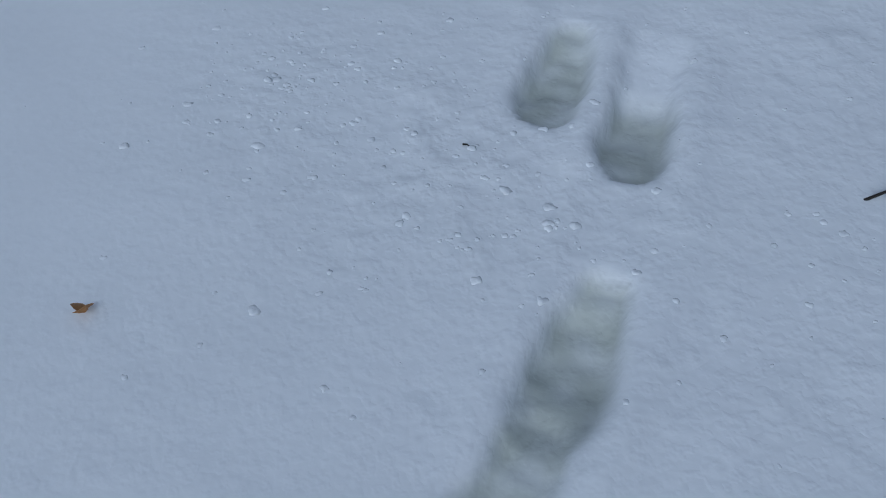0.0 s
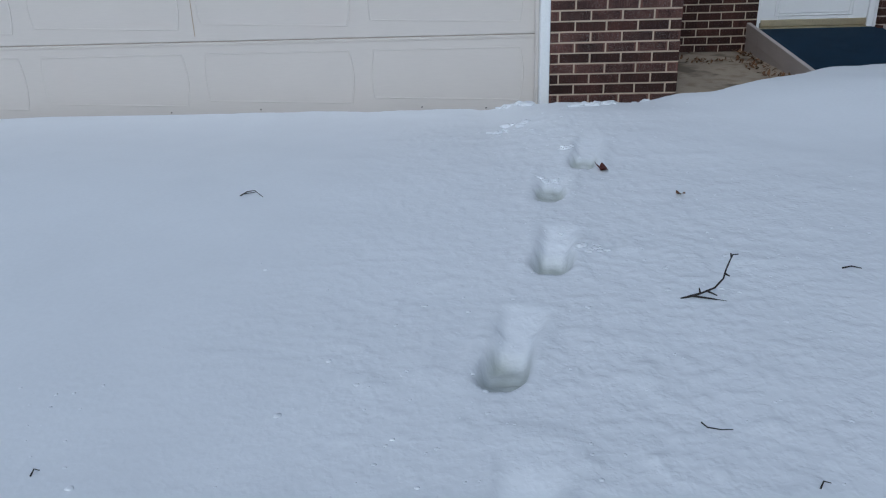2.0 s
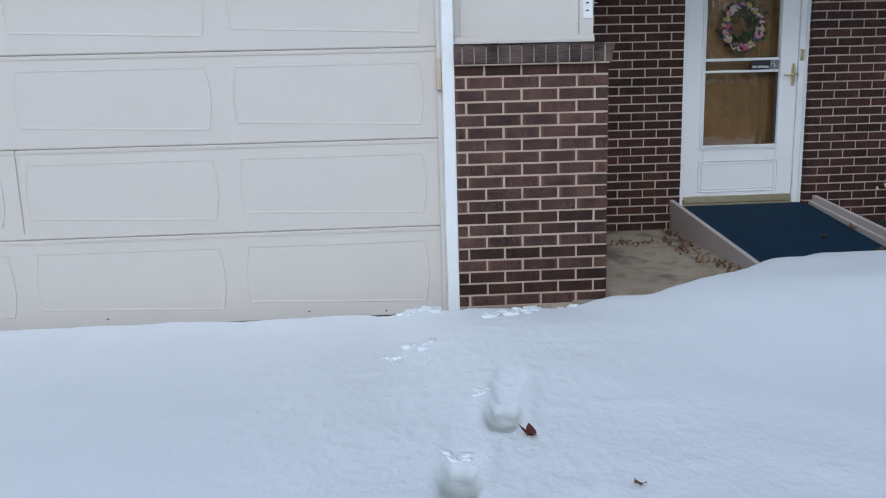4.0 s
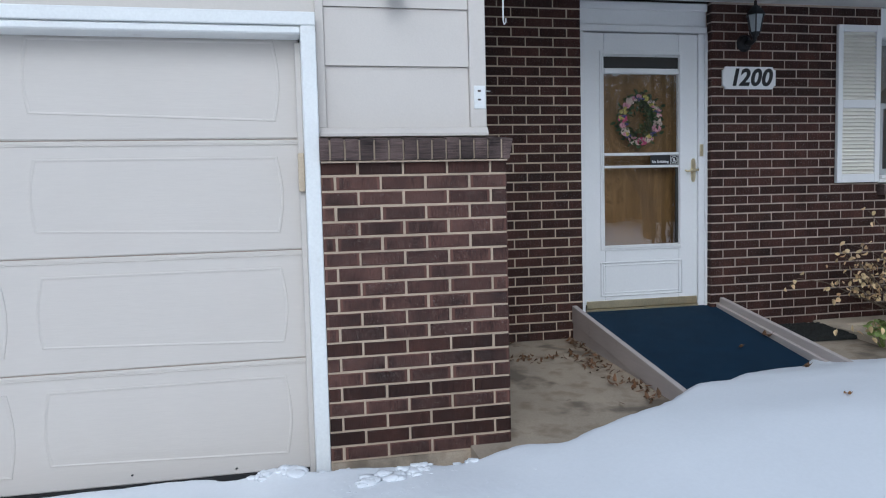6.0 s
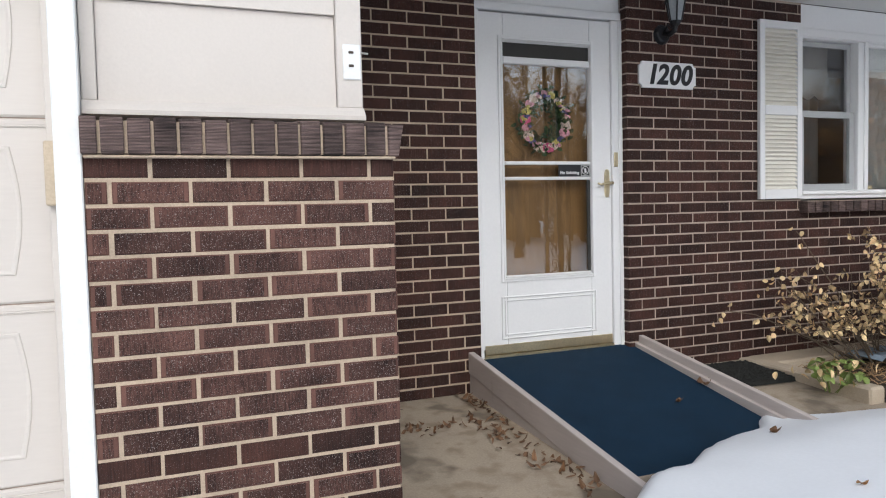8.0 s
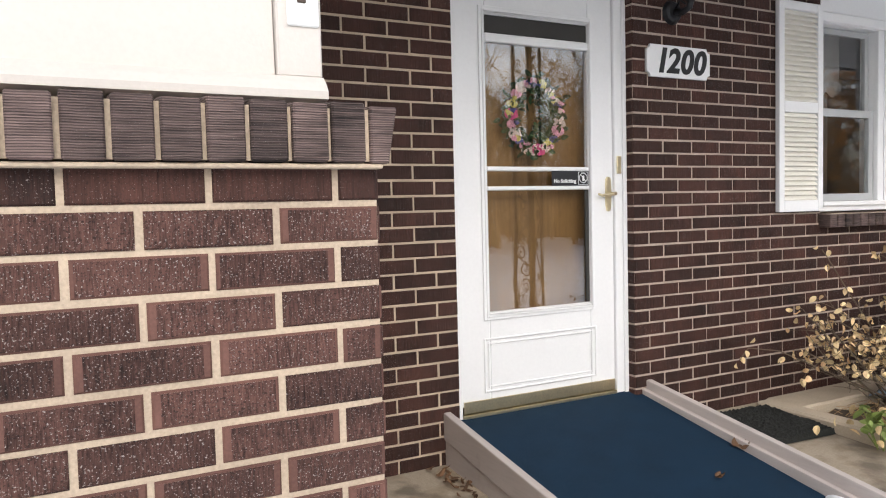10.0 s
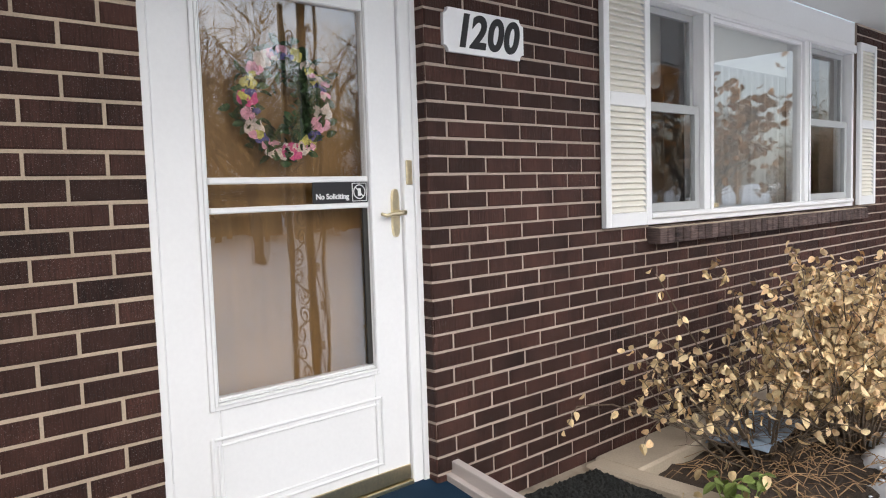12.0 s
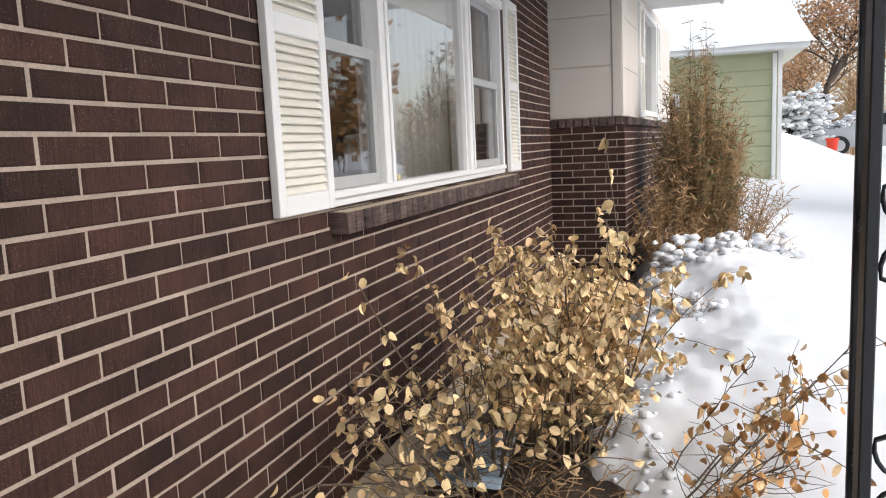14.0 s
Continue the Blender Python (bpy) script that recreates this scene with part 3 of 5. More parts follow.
wall_wing_south.matrix_basis = wing_turn
pier_foot = shell("pier_footing", [(0.360, 1.190, 5.640, 5.651, 0.2, 0.463)], "concrete", "pale concrete footing under the brick pier", "footing")

# upper walls
upper = single("siding_wall", box(0.352, 1.127, 5.745, 7.40, 1.90, 3.6), "siding", "cream painted lap siding above the brick pier", "wall", "structure")
for z0, z1, y in ((1.970, 2.246, 5.728), (2.246, 2.506, 5.725), (2.506, 2.766, 5.725), (2.766, 2.99, 5.725)):
    bm = prism([(0.392, z0 + 0.002), (1.049, z0 + 0.002), (1.049, z1), (0.392, z1)], y - 0.002, 5.745)
    for v in bm.verts:
        if v.co.y < 5.735 and v.co.z > (z0 + z1) / 2:
            v.co.y += 0.011
    part("siding_board", bm, "siding", upper)
part("corner_board", box(0.352, 0.390, 5.713, 5.745, 1.970, 3.6, 0.003), "siding", upper)
part("corner_board", box(1.051, 1.129, 5.713, 5.745, 1.970, 3.6, 0.003), "siding", upper)
bm = prism([(5.683, 1.930), (5.745, 1.917), (5.745, 1.970), (5.708, 1.970), (5.694, 1.958), (5.683, 1.943)], 0, 1)
for v in bm.verts:
    v.co = Vector((0.352 + v.co.y * 0.776, v.co.x, v.co.z))
bmesh.ops.recalc_face_normals(bm, faces=bm.faces)
part("drip_board", bm, "siding", upper, "rounded cream drip board with chipped paint")
shell("wall_garage_top", [(-9.0, 0.352, 5.745, 5.99, 2.46, 3.6)], "siding", "cream siding over the garage door")
shell("wall_garage_left", [(-9.0, -4.50, 5.745, 5.99, 0.1, 2.46)], "siding", "cream siding beside the garage door")
shell("wall_behind", [(-9.0, 15, 14.8, 15.0, 0.1, 3.6), (-9.0, -8.8, 5.99, 14.8, 0.1, 3.6), (14.4, 14.6, 7.0, 14.8, 0.1, 3.6)], "siding", "plain cream outer walls of the house")
wing_top = shell("wall_wing_top", [(9.46, 9.70, 6.74, 7.385, 2.0, WTOP)], "siding", "cream panelled upper wall of the wing")
wing_top_south = shell("wall_wing_top_south", [(9.465, 11.05, 6.72, 7.0, 2.0, WTOP), (12.45, 14.6, 6.72, 7.0, 2.0, WTOP), (11.05, 12.45, 6.72, 7.0, 2.0, 2.12), (11.05, 12.45, 6.72, 7.0, 3.30, WTOP)],
                       "siding", "cream panelled upper wall of the wing round its window")
wing_top_south.matrix_basis = wing_turn
for x0, x1, y0, y1, z0, z1 in ((9.448, 9.46, 6.81, 7.38, 2.08, 2.54), (9.448, 9.46, 6.81, 7.38, 2.546, 2.99), (9.448, 9.46, 6.81, 7.38, 2.996, 3.40), (9.440, 9.46, 6.715, 6.80, 2.08, 3.40), (9.445, 9.53, 6.706, 6.72, 2.08, 3.40),
                               (9.54, 10.6, 6.708, 6.72, 2.08, 2.52), (9.54, 10.6, 6.708, 6.72, 2.526, 2.97), (9.54, 10.6, 6.708, 6.72, 2.976, 3.40)):
    part("siding_board", box(x0, x1, y0, y1, z0, z1, 0.002), "siding", wing_top if x1 < 9.5 else wing_top_south)
ww = holder("window_2", (11.75, 6.8, 2.12), "white framed window of the wing between open shutters", "window", kind="structure")
ww.matrix_basis = wing_turn @ Matrix.Translation((11.75, 6.8, 2.12))
part("window_frame", frame_ring(-0.70, 0.70, 0.0, 1.18, 0.06, -0.10, 0.0), "white", ww)
part("pane", box(-0.64, 0.64, -0.04, -0.036, 0.06, 1.12), "screen_glass", ww).visible_shadow = False
part("blind", box(-0.64, 0.64, 0.05, 0.06, 0.06, 1.12), "room", ww)
wing_cap = holder("wing_ledge", (9.44, 6.7, 2.0), "sloping ledge of dark bricks on the wing wall", "brick ledge", kind="structure")
for i in range(9):
    part("brick", box(-0.03, 0.03, 0.01 + i * 0.075, 0.076 + i * 0.075, 0.003, 0.075, 0.004), "brick_cap", wing_cap)
ledge = holder("wing_ledge", (9.44, 6.70, 2.0), "sloping ledge of dark bricks under the wing's window", "brick ledge", kind="structure")
ledge.matrix_basis = wing_turn @ Matrix.Translation((9.44, 6.70, 2.0))
for i in range(66):
    part("brick", box(0.005 + i * 0.075, 0.071 + i * 0.075, -0.035, 0.03, 0.0, 0.072), "brick_cap", ledge)

# ceiling of the porch, eaves and roof
single("soffit", box(1.064, 8.35, 5.78, 7.39, TOP, TOP + 0.03), "soffit", "white painted porch ceiling boards", "ceiling", "structure")
single("soffit", box(8.35, 12.1, 5.78, 7.39, WTOP, WTOP + 0.03), "soffit", "white painted ceiling boards under the wing's eave", "ceiling", "structure")
single("wall_step", box(8.33, 8.352, 5.78, 7.39, TOP + 0.03, WTOP + 0.2), "soffit", "white boards closing the step between the eaves", "wall", "structure")
vent = holder("soffit_vent", (10.0, 6.22, WTOP), "small pale soffit vent in the porch ceiling", "vent")
part("frame", box(-0.19, 0.19, -0.1, 0.1, -0.012, 0.0, 0.004), "sash", vent)
for i in range(5):
    part("slat", box(-0.16, 0.16, -0.075 + i * 0.034, -0.055 + i * 0.034, -0.02, -0.012), "sash", vent)
single("fascia", box(1.064, 8.35, 5.74, 5.778, TOP - 0.02, TOP + 0.2, 0.004), "trim", "white fascia board along the porch eave", "fascia", "structure")
single("fascia", box(8.352, 12.1, 5.74, 5.778, WTOP - 0.02, WTOP + 0.2, 0.004), "trim", "white fascia board along the wing's eave", "fascia", "structure")
roof = holder("roof", (0, 5.7, TOP), "low pitched shingle roof under thick snow", "roof", kind="structure")


def slope(x0, x1, low, zlow, high, zhigh, thick):
    bm = bmesh.new()
    a = [bm.verts.new(p) for p in ((x0, low, zlow), (x1, low, zlow), (x1, high, zhigh), (x0, high, zhigh))]
    b = [bm.verts.new(v.co + Vector((0, 0, thick))) for v in a]
    bm.faces.new(a[::-1])
    bm.faces.new(b)
    for i in range(4):
        j = (i + 1) % 4
        bm.faces.new((a[i], a[j], b[j], b[i]))
    return bm


part("roof_slope", slope(-9.3, 8.34, -0.02, 0.12, 5.0, 1.75, 0.08), "roofing", roof)
part("roof_slope", slope(8.345, 12.2, -0.02, 0.52, 4.99, 1.752, 0.08), "roofing", roof)
part("roof_slope", slope(-9.3, 12.2, 9.9, 0.12, 5.01, 1.75, 0.08), "roofing", roof)
part("snow_blanket", slope(-9.3, 8.34, 0.0, 0.23, 5.0, 1.86, 0.22), "snow_cap", roof, "thick smooth snow lying on the roof")
part("snow_blanket", slope(8.345, 12.2, 0.0, 0.63, 4.99, 1.862, 0.22), "snow_cap", roof, "thick smooth snow lying on the roof")
part("snow_blanket", slope(-9.3, 12.2, 9.9, 0.23, 5.01, 1.86, 0.22), "snow_cap", roof, "thick smooth snow lying on the roof")
shell("ceiling", [(-9.0, 14.6, 7.65, 14.9, TOP, TOP + 0.06)], "room", "plain ceiling inside the house", "ceiling")

# garage opening
gtrim = holder("garage_trim", (0.042, 5.652, 0.4), "white painted timber trim round the garage door", "door trim", kind="structure")
part("jamb", box(0.243, 0.308, -0.012, 0.19, -0.2, 2.002, 0.004), "trim", gtrim)
part("jamb_stop", box(0.218, 0.243, 0.10, 0.142, -0.2, 1.95, 0.003), "garage", gtrim)
part("header", box(-4.50, 0.308, -0.012, 0.19, 2.004, 2.060, 0.004), "trim", gtrim)
part("header_stop", box(-4.50, 0.243, 0.0, 0.142, 1.968, 2.002, 0.006), "trim", gtrim, "white header with flaking paint along its edge")
part("jamb", box(-4.59, -4.50, -0.012, 0.19, -0.2, 2.065, 0.004), "trim", gtrim)
part("latch_plate", box(0.214, 0.242, 0.05, 0.098, 1.29, 1.46, 0.004), "edging", gtrim, "small beige metal latch plate")

# ---- garage door ----
gdoor = holder("garage_door", (0.278, 5.798, 0.40), "closed cream sectional garage door with long raised panels", "garage door")
SEC = [(0.0, 0.521), (0.525, 1.024), (1.028, 1.527), (1.531, 2.04)]
for z0, z1 in SEC:
    bm = box(-4.70, 0.0, 0.0, 0.045, z0, z1, 0.006)
    sec = part("section", bm, "garage", gdoor)
    for k in range(4):
        right, left = -0.088 - k * 1.175, -0.088 - k * 1.175 - 1.062
        bow = 0.022
        steps = 10
        low, high = z0 + 0.075, z1 - 0.075

        def outline(grow):
            pts = [(left + grow, low + grow)]
            pts += [(right - grow + bow * math.sin(math.pi * i / steps) - bow, low + grow + (high - low - 2 * grow) * i / steps) for i in range(steps + 1)]
            pts += [(left + grow + bow - bow * math.sin(math.pi * i / steps), high - grow - (high - low - 2 * grow) * i / steps) for i in range(steps)]
            return pts[1:]
        bm = bmesh.new()
        rings = []
        for grow, y in ((0.0, 0.001), (0.003, -0.0032), (0.008, -0.0034), (0.014, -0.0008), (0.022, -0.0008), (0.05, -0.0014)):
            rings.append([bm.verts.new((x, y, z)) for x, z in outline(grow)])
        for a, b in zip(rings, rings[1:]):
            for i in range(len(a)):
                j = (i + 1) % len(a)
                bm.faces.new((a[i], a[j], b[j], b[i]))
        bm.faces.new(rings[-1])
        bmesh.ops.recalc_face_normals(bm, faces=bm.faces)
        part("panel", bm, "garage", sec)
    part("hinge_line", box(-4.70, -0.001, 0.010, 0.04, z1, z1 + 0.004), "mortar_grey", gdoor)
    part("lap_bead", box(-4.70, -0.001, -0.004, 0.0, z1 - 0.024, z1 - 0.016, 0.003), "garage", gdoor)
part("stile_seam", box(-2.355, -2.350, -0.0035, 0.01, 0.56, 1.03), "mortar", gdoor)
part("bottom_seal", box(-4.70, 0.0, 0.005, 0.035, -0.03, -0.002, 0.004), "tyre", gdoor, "dark rubber seal")
for x, z in ((-0.8, 0.045), (-1.95, 0.05), (-0.35, 0.03), (-2.6, 0.04)):
    bm = bmesh.new()
    lump(bm, (x, -0.004, z), 0.007, random.Random(4))
    part("screw", bm, "dark_strip", gdoor)

# sloping cap of bricks on the pier
cap = holder("pier_cap", (0.345, 5.622, 1.822), "sloping cap of bricks on edge on the pier", "brick cap", kind="structure")
capm = box(0.012, 0.862, 0.004, 0.118, 0.0, 0.084)
for v in capm.verts:
    if v.co.z > 0.03:
        v.co.z += 0.12 * (v.co.y)
part("mortar_bed", capm, "mortar", cap)
part("mortar_smear", box(0.008, 0.852, -0.003, 0.060, -0.012, -0.0045, 0.002), "mortar", cap, "grey mortar squeezed out under the cap")
for i in range(13):
    x = 0.051 + (i - 1) * 0.0648
    bm = box(max(0.003, x), x + 0.0565, -0.008 - 0.002 * (i % 3), 0.11, -0.002, 0.095 - 0.002 * ((i * 7) % 3), 0.003)
    for v in bm.verts:
        if v.co.z > 0.03:
            v.co.z += 0.10 * v.co.y
    part("brick", bm, "brick_cap", cap)
bm = box(0.830, 0.862, -0.006, 0.11, -0.004, 0.090, 0.003)
for v in bm.verts:
    if v.co.z > 0.03:
        v.co.z += 0.10 * v.co.y
        v.co.x += 0.016 if v.co.x > 0.846 else 0.0
part("brick", bm, "brick_cap", cap)

# ---- ramp ----
ramp = holder("door_ramp", (2.83, 7.41, 0.5), "wooden threshold ramp with navy carpet, its lower end under snow", "ramp")


def incline(x0, x1, y0, z0, y1, z1, thick, bevel=0.0):
    """A board from (y0, z0) down to (y1, z1), measured on its top."""
    bm = bmesh.new()
    a = [bm.verts.new(p) for p in ((x0, y0, z0), (x1, y0, z0), (x1, y1, z1), (x0, y1, z1))]
    b = [bm.verts.new(v.co - Vector((0, 0, thick))) for v in a]
    bm.faces.new(a)
    bm.faces.new(b[::-1])
    for i in range(4):
        j = (i + 1) % 4
        bm.faces.new((a[i], b[i], b[j], a[j]))
    bmesh.ops.recalc_face_normals(bm, faces=bm.faces)
    if bevel:
        bmesh.ops.bevel(bm, geom=bm.edges[:], offset=bevel, segments=2, affect="EDGES", profile=0.6)
    return bm


part("deck", incline(-0.575, 0.575, 0.03, 0.268, -1.80, -0.075, 0.03, 0.003), "carpet", ramp, "navy blue outdoor carpet")
part("side_board", incline(-0.612, -0.575, -0.005, 0.328, -1.72, 0.062, 0.125, 0.006), "curb", ramp)
part("lower_board", incline(-0.606, -0.577, -0.005, 0.203, -1.70, -0.063, 0.15, 0.004), "curb", ramp)
part("side_board", incline(0.575, 0.612, -0.005, 0.330, -1.72, 0.062, 0.125, 0.006), "curb", ramp)
part("side_batten", incline(0.545, 0.574, -0.005, 0.285, -1.70, 0.008, 0.05, 0.004), "curb", ramp)

# ---- front door ----
frame_ob = holder("door_1", (2.8, 7.462, 0.77), "white front door frame with a flat panel above", "door frame", kind="structure")
part("jamb", box(-0.503, -0.458, -0.025, 0.10, -0.06, 2.04, 0.004), "white", frame_ob)
part("jamb", box(0.458, 0.533, -0.025, 0.10, -0.06, 2.04, 0.004), "white", frame_ob)
part("brick_mould", box(0.505, 0.533, -0.034, -0.025, -0.01, 2.04, 0.003), "white", frame_ob)
part("head", box(-0.503, 0.533, -0.025, 0.10, 2.042, 2.09, 0.004), "white", frame_ob)
part("head_panel", box(-0.503, 0.533, -0.005, 0.10, 2.092, 2.26, 0.003), "white", frame_ob)
part("head_trim", box(-0.503, 0.533, -0.03, -0.006, 2.20, 2.258, 0.006), "white", frame_ob)
part("threshold", box(-0.458, 0.458, -0.03, 0.2, -0.03, 0.012, 0.004), "brass", frame_ob, "brass threshold")
part("strike_plate", box(0.468, 0.496, -0.034, -0.025, 1.13, 1.22, 0.003), "brass", frame_ob)

storm = holder("storm_door", (2.8, 7.452, 0.785), "closed white storm door with two glass panes", "storm door")
X0, X1, G0, G1 = -0.455, 0.457, -0.295, 0.303
part("leaf", box(X0, G0, 0.0, 0.035, 0.03, 2.018, 0.004), "white", storm)
part("leaf", box(G1, X1, 0.0, 0.035, 0.03, 2.018, 0.004), "white", storm)
part("leaf", box(G0, G1, 0.0, 0.035, 1.85, 2.018, 0.004), "white", storm)
part("leaf", box(G0, G1, 0.0, 0.035, 0.03, 0.465, 0.004), "white", storm)
for w, d in ((0.036, 0.010), (0.022, 0.016), (0.010, 0.012)):
    part("glazing_bead", frame_ring(G0 - w, G1 + w * 0.6, 0.465 - w, 1.85 + w, w * 0.45, -d, 0.0, bevel=0.002), "white", storm)
part("rail", box(G0, G1, -0.006, 0.03, 1.725, 1.765, 0.004), "white", storm)
part("rail", box(G0, G1, -0.006, 0.03, 1.128, 1.149, 0.004), "white", storm)
part("rail", box(G0, G1, -0.006, 0.03, 1.037, 1.056, 0.004), "white", storm)
part("screen_roll", box(G0, G1, 0.006, 0.03, 1.766, 1.849, 0.003), "dark_strip", storm, "dark rolled insect screen")
# narrow dark strip along the right edge of the lower pane
part("edge_gasket", box(0.282, 0.302, 0.004, 0.012, 0.47, 1.035), "dark_strip", storm)
for z0, z1 in ((1.150, 1.724), (1.057, 1.127), (0.466, 1.036)):
    part("pane", box(G0 + 0.001, G1 - 0.001, 0.012, 0.016, z0, z1), "door_glass", storm).visible_shadow = False
for w in (0.0, 0.022):
    part("panel_bead", frame_ring(-0.335 + w, 0.335 - w, 0.085 + w, 0.345 - w, 0.012, -0.009 + w * 0.1, 0.0, bevel=0.004), "white", storm)
part("kick_strip", box(X0 + 0.008, X1 - 0.004, -0.008, 0.0, 0.0, 0.056, 0.003), "brass", storm, "tarnished brass kick strip")
for z in (0.17, 0.98, 1.76):
    bm = bmesh.new()
    tube(bm, [(X0 - 0.004, -0.006, z), (X0 - 0.004, -0.006, z + 0.075)], 0.007, sides=8)
    part("hinge", bm, "white", storm)
bm = prism([(0.421 + 0.016 * math.copysign(1, math.cos(a)) * abs(math.cos(a)) ** 0.7, 1.012 + 0.088 * math.copysign(1, math.sin(a)) * abs(math.sin(a)) ** 0.5)
            for a in [2 * math.pi * i / 24 for i in range(24)]], -0.012, 0.0)
hplate = part("handle_plate", bm, "brass", storm, "polished brass handle plate")
bm = bmesh.new()
tube(bm, [(0.421, -0.01, 1.012), (0.421, -0.034, 1.012)], 0.011, sides=10)
tube(bm, [(0.446, -0.036, 1.014), (0.421, -0.038, 1.012), (0.386, -0.036, 1.010), (0.361, -0.034, 1.004), (0.338, -0.032, 1.012)], 0.010, 0.006, sides=8)
part("lever", bm, "brass", hplate, smooth=True)
sign = holder("door_sign", (2.985, 7.446, 1.877), "small black sign reading No Soliciting on the storm door", "sign")
part("plate", box(-0.115, 0.115, 0.0, 0.004, -0.036, 0.037, 0.002), "black_print", sign)
lettering("lettering", "No Soliciting", 0.026, (-0.036, -0.001, -0.013), "white_print", sign, offset=0.0006, depth=0.001)
bm = frame_ring(0.046, 0.108, -0.031, 0.033, 0.002, -0.002, 0.0)
part("icon_border", bm, "white_print", sign)
bm = bmesh.new()
ring = [(0.077 + 0.024 * math.cos(a), 0.002 + 0.024 * math.sin(a)) for a in [2 * math.pi * i / 28 for i in range(29)]]
tube(bm, [(x, -0.001, z) for x, z in ring], 0.002, sides=5)
tube(bm, [(0.060, -0.001, 0.019), (0.094, -0.001, -0.015)], 0.002, sides=5)
box(0.071, 0.083, -0.002, 0.0, -0.013, 0.014, 0.002, bm)
part("icon", bm, "white_print", sign)

inner = holder("inner_door", (2.8, 7.56, 0.79), "brown stained wooden door behind the storm door", "door")
part("slab", box(-0.455, 0.455, 0.0, 0.045, 0.0, 2.03, 0.004), "wood", inner)

# wreath on the inner door
wreath = holder("wreath", (2.812, 7.522, 2.182), "round wreath of pink, yellow and violet silk flowers", "wreath")
rng = random.Random(11)
bm = bmesh.new()
for k in range(5):
    pts = [((0.155 + 0.012 * math.sin(5 * a + k)) * math.cos(a), 0.01 * math.cos(7 * a + k), (0.165 + 0.012 * math.cos(4 * a + k)) * math.sin(a)) for a in [2 * math.pi * i / 40 for i in range(41)]]
    tube(bm, pts, 0.005, sides=4)
part("twig_ring", bm, "bark", wreath)
bm = bmesh.new()
for i in range(520):
    a = rng.uniform(0, 2 * math.pi) if i < 300 else rng.gauss(0.0, 0.9)
    r = rng.gauss(0.155, 0.026) if i < 300 else rng.gauss(0.115, 0.02)
    leaf_mesh(bm, (r * math.cos(a), rng.uniform(-0.03, 0.0), r * 1.05 * math.sin(a)), (rng.uniform(0, 6), rng.uniform(0, 6), rng.uniform(0, 6)), 0.045, 0.022)
tagged(part("leaves", bm, "wreath_leaf", wreath), kind="stuff")


def flower(at, r, mat, rng):
    bm = bmesh.new()
    n = rng.choice((5, 6))
    for k in range(n):
        a = 2 * math.pi * k / n + rng.random()
        leaf_mesh(bm, Vector(at) + Vector((0.2 * r * math.cos(a), 0, 0.2 * r * math.sin(a))), (radians(-90) + rng.uniform(-0.2, 0.2), a - math.pi / 2, 0), r, r * 0.9, 0.15)
        leaf_mesh(bm, Vector(at) + Vector((0, -0.01, 0)), (radians(-60), a, 0), r * 0.6, r * 0.6, 0.2)
    part("flower", bm, mat, wreath)


for a, r, mat in ((95, .028, "pink"), (70, .02, "yellow"), (50, .024, "cream"), (30, .024, "yellow"), (20, .022, "violet"), (8, .03, "pink"), (-8, .034, "cream"), (-25, .03, "pink"),
                  (-42, .022, "violet"), (-55, .03, "yellow"), (-70, .026, "cream"), (-84, .034, "hot_pink"), (-100, .034, "cream"), (-118, .026, "pink"), (-132, .02, "violet"), (-148, .03, "cream"),
                  (-165, .024, "pink"), (178, .03, "hot_pink"), (160, .024, "yellow"), (140, .026, "pink"), (122, .03, "cream"), (108, .022, "pink")):
    q = radians(a)
    flower((0.158 * math.cos(q), -0.03, 0.166 * math.sin(q)), r * 1.25, mat, rng)

for k in range(26):
    q = rng.uniform(0, 2 * math.pi)
    far_out = rng.uniform(0.125, 0.185)
    flower((far_out * math.cos(q), -0.036, 1.05 * far_out * math.sin(q)), rng.uniform(0.012, 0.021), rng.choice(("cream", "violet", "yellow", "pink", "cream")), rng)
wreath.scale = (0.90, 0.90, 0.98)

# ---- house number ----
num = holder("house_number", (3.636, 7.372, 2.475), "white house number plaque reading 1200 in black", "house number")


def plaque(w, h, notch):
    pts = []
    for sx, sz in ((1, 1), (-1, 1), (-1, -1), (1, -1)):
        corner = []
        for i in range(7):
            t = radians(15 * i)
            corner.append((sx * (w - notch * math.cos(t)), sz * (h - notch * math.sin(t))))
        pts += corner if sx * sz < 0 else corner[::-1]
    return pts


pl = plaque(0.222, 0.082, 0.024)
part("plate", prism(pl, -0.008, 0.008), "white", num)
for k, digit in enumerate("1200"):
    lettering("digit", digit, 0.172, (-0.138 + 0.092 * k + (0.012 if k == 0 else 0), -0.009, -0.003), "black_print", num, shear=0.22, offset=0.0055, depth=0.003, label="raised black italic digit")
for x in (-0.1, 0.1):
    bm = bmesh.new()
    lump(bm, (x, -0.009, 0.028), 0.004, rng)
    part("screw", bm, "dark_strip", num)

# ---- lantern by the door ----
lamp = holder("wall_lantern", (3.60, 7.38, 2.73), "black iron wall lantern with frosted glass panes", "wall lamp")
bm = bmesh.new()
tube(bm, [(0.0, 0.0, 0.0), (0.0, -0.02, 0.0), (0.0, -0.03, 0.0)], 0.064, 0.042, sides=14)
part("wall_plate", bm, "black", lamp)
bm = bmesh.new()
tube(bm, [(0, -0.03, 0.0), (0, -0.08, -0.015), (0, -0.125, 0.0), (0, -0.135, 0.04)], 0.018, 0.016, sides=8)
tube(bm, [(0, -0.03, 0.01), (0, -0.06, 0.05), (0, -0.10, 0.02)], 0.007, 0.005, sides=6)
part("arm", bm, "black", lamp, smooth=True)


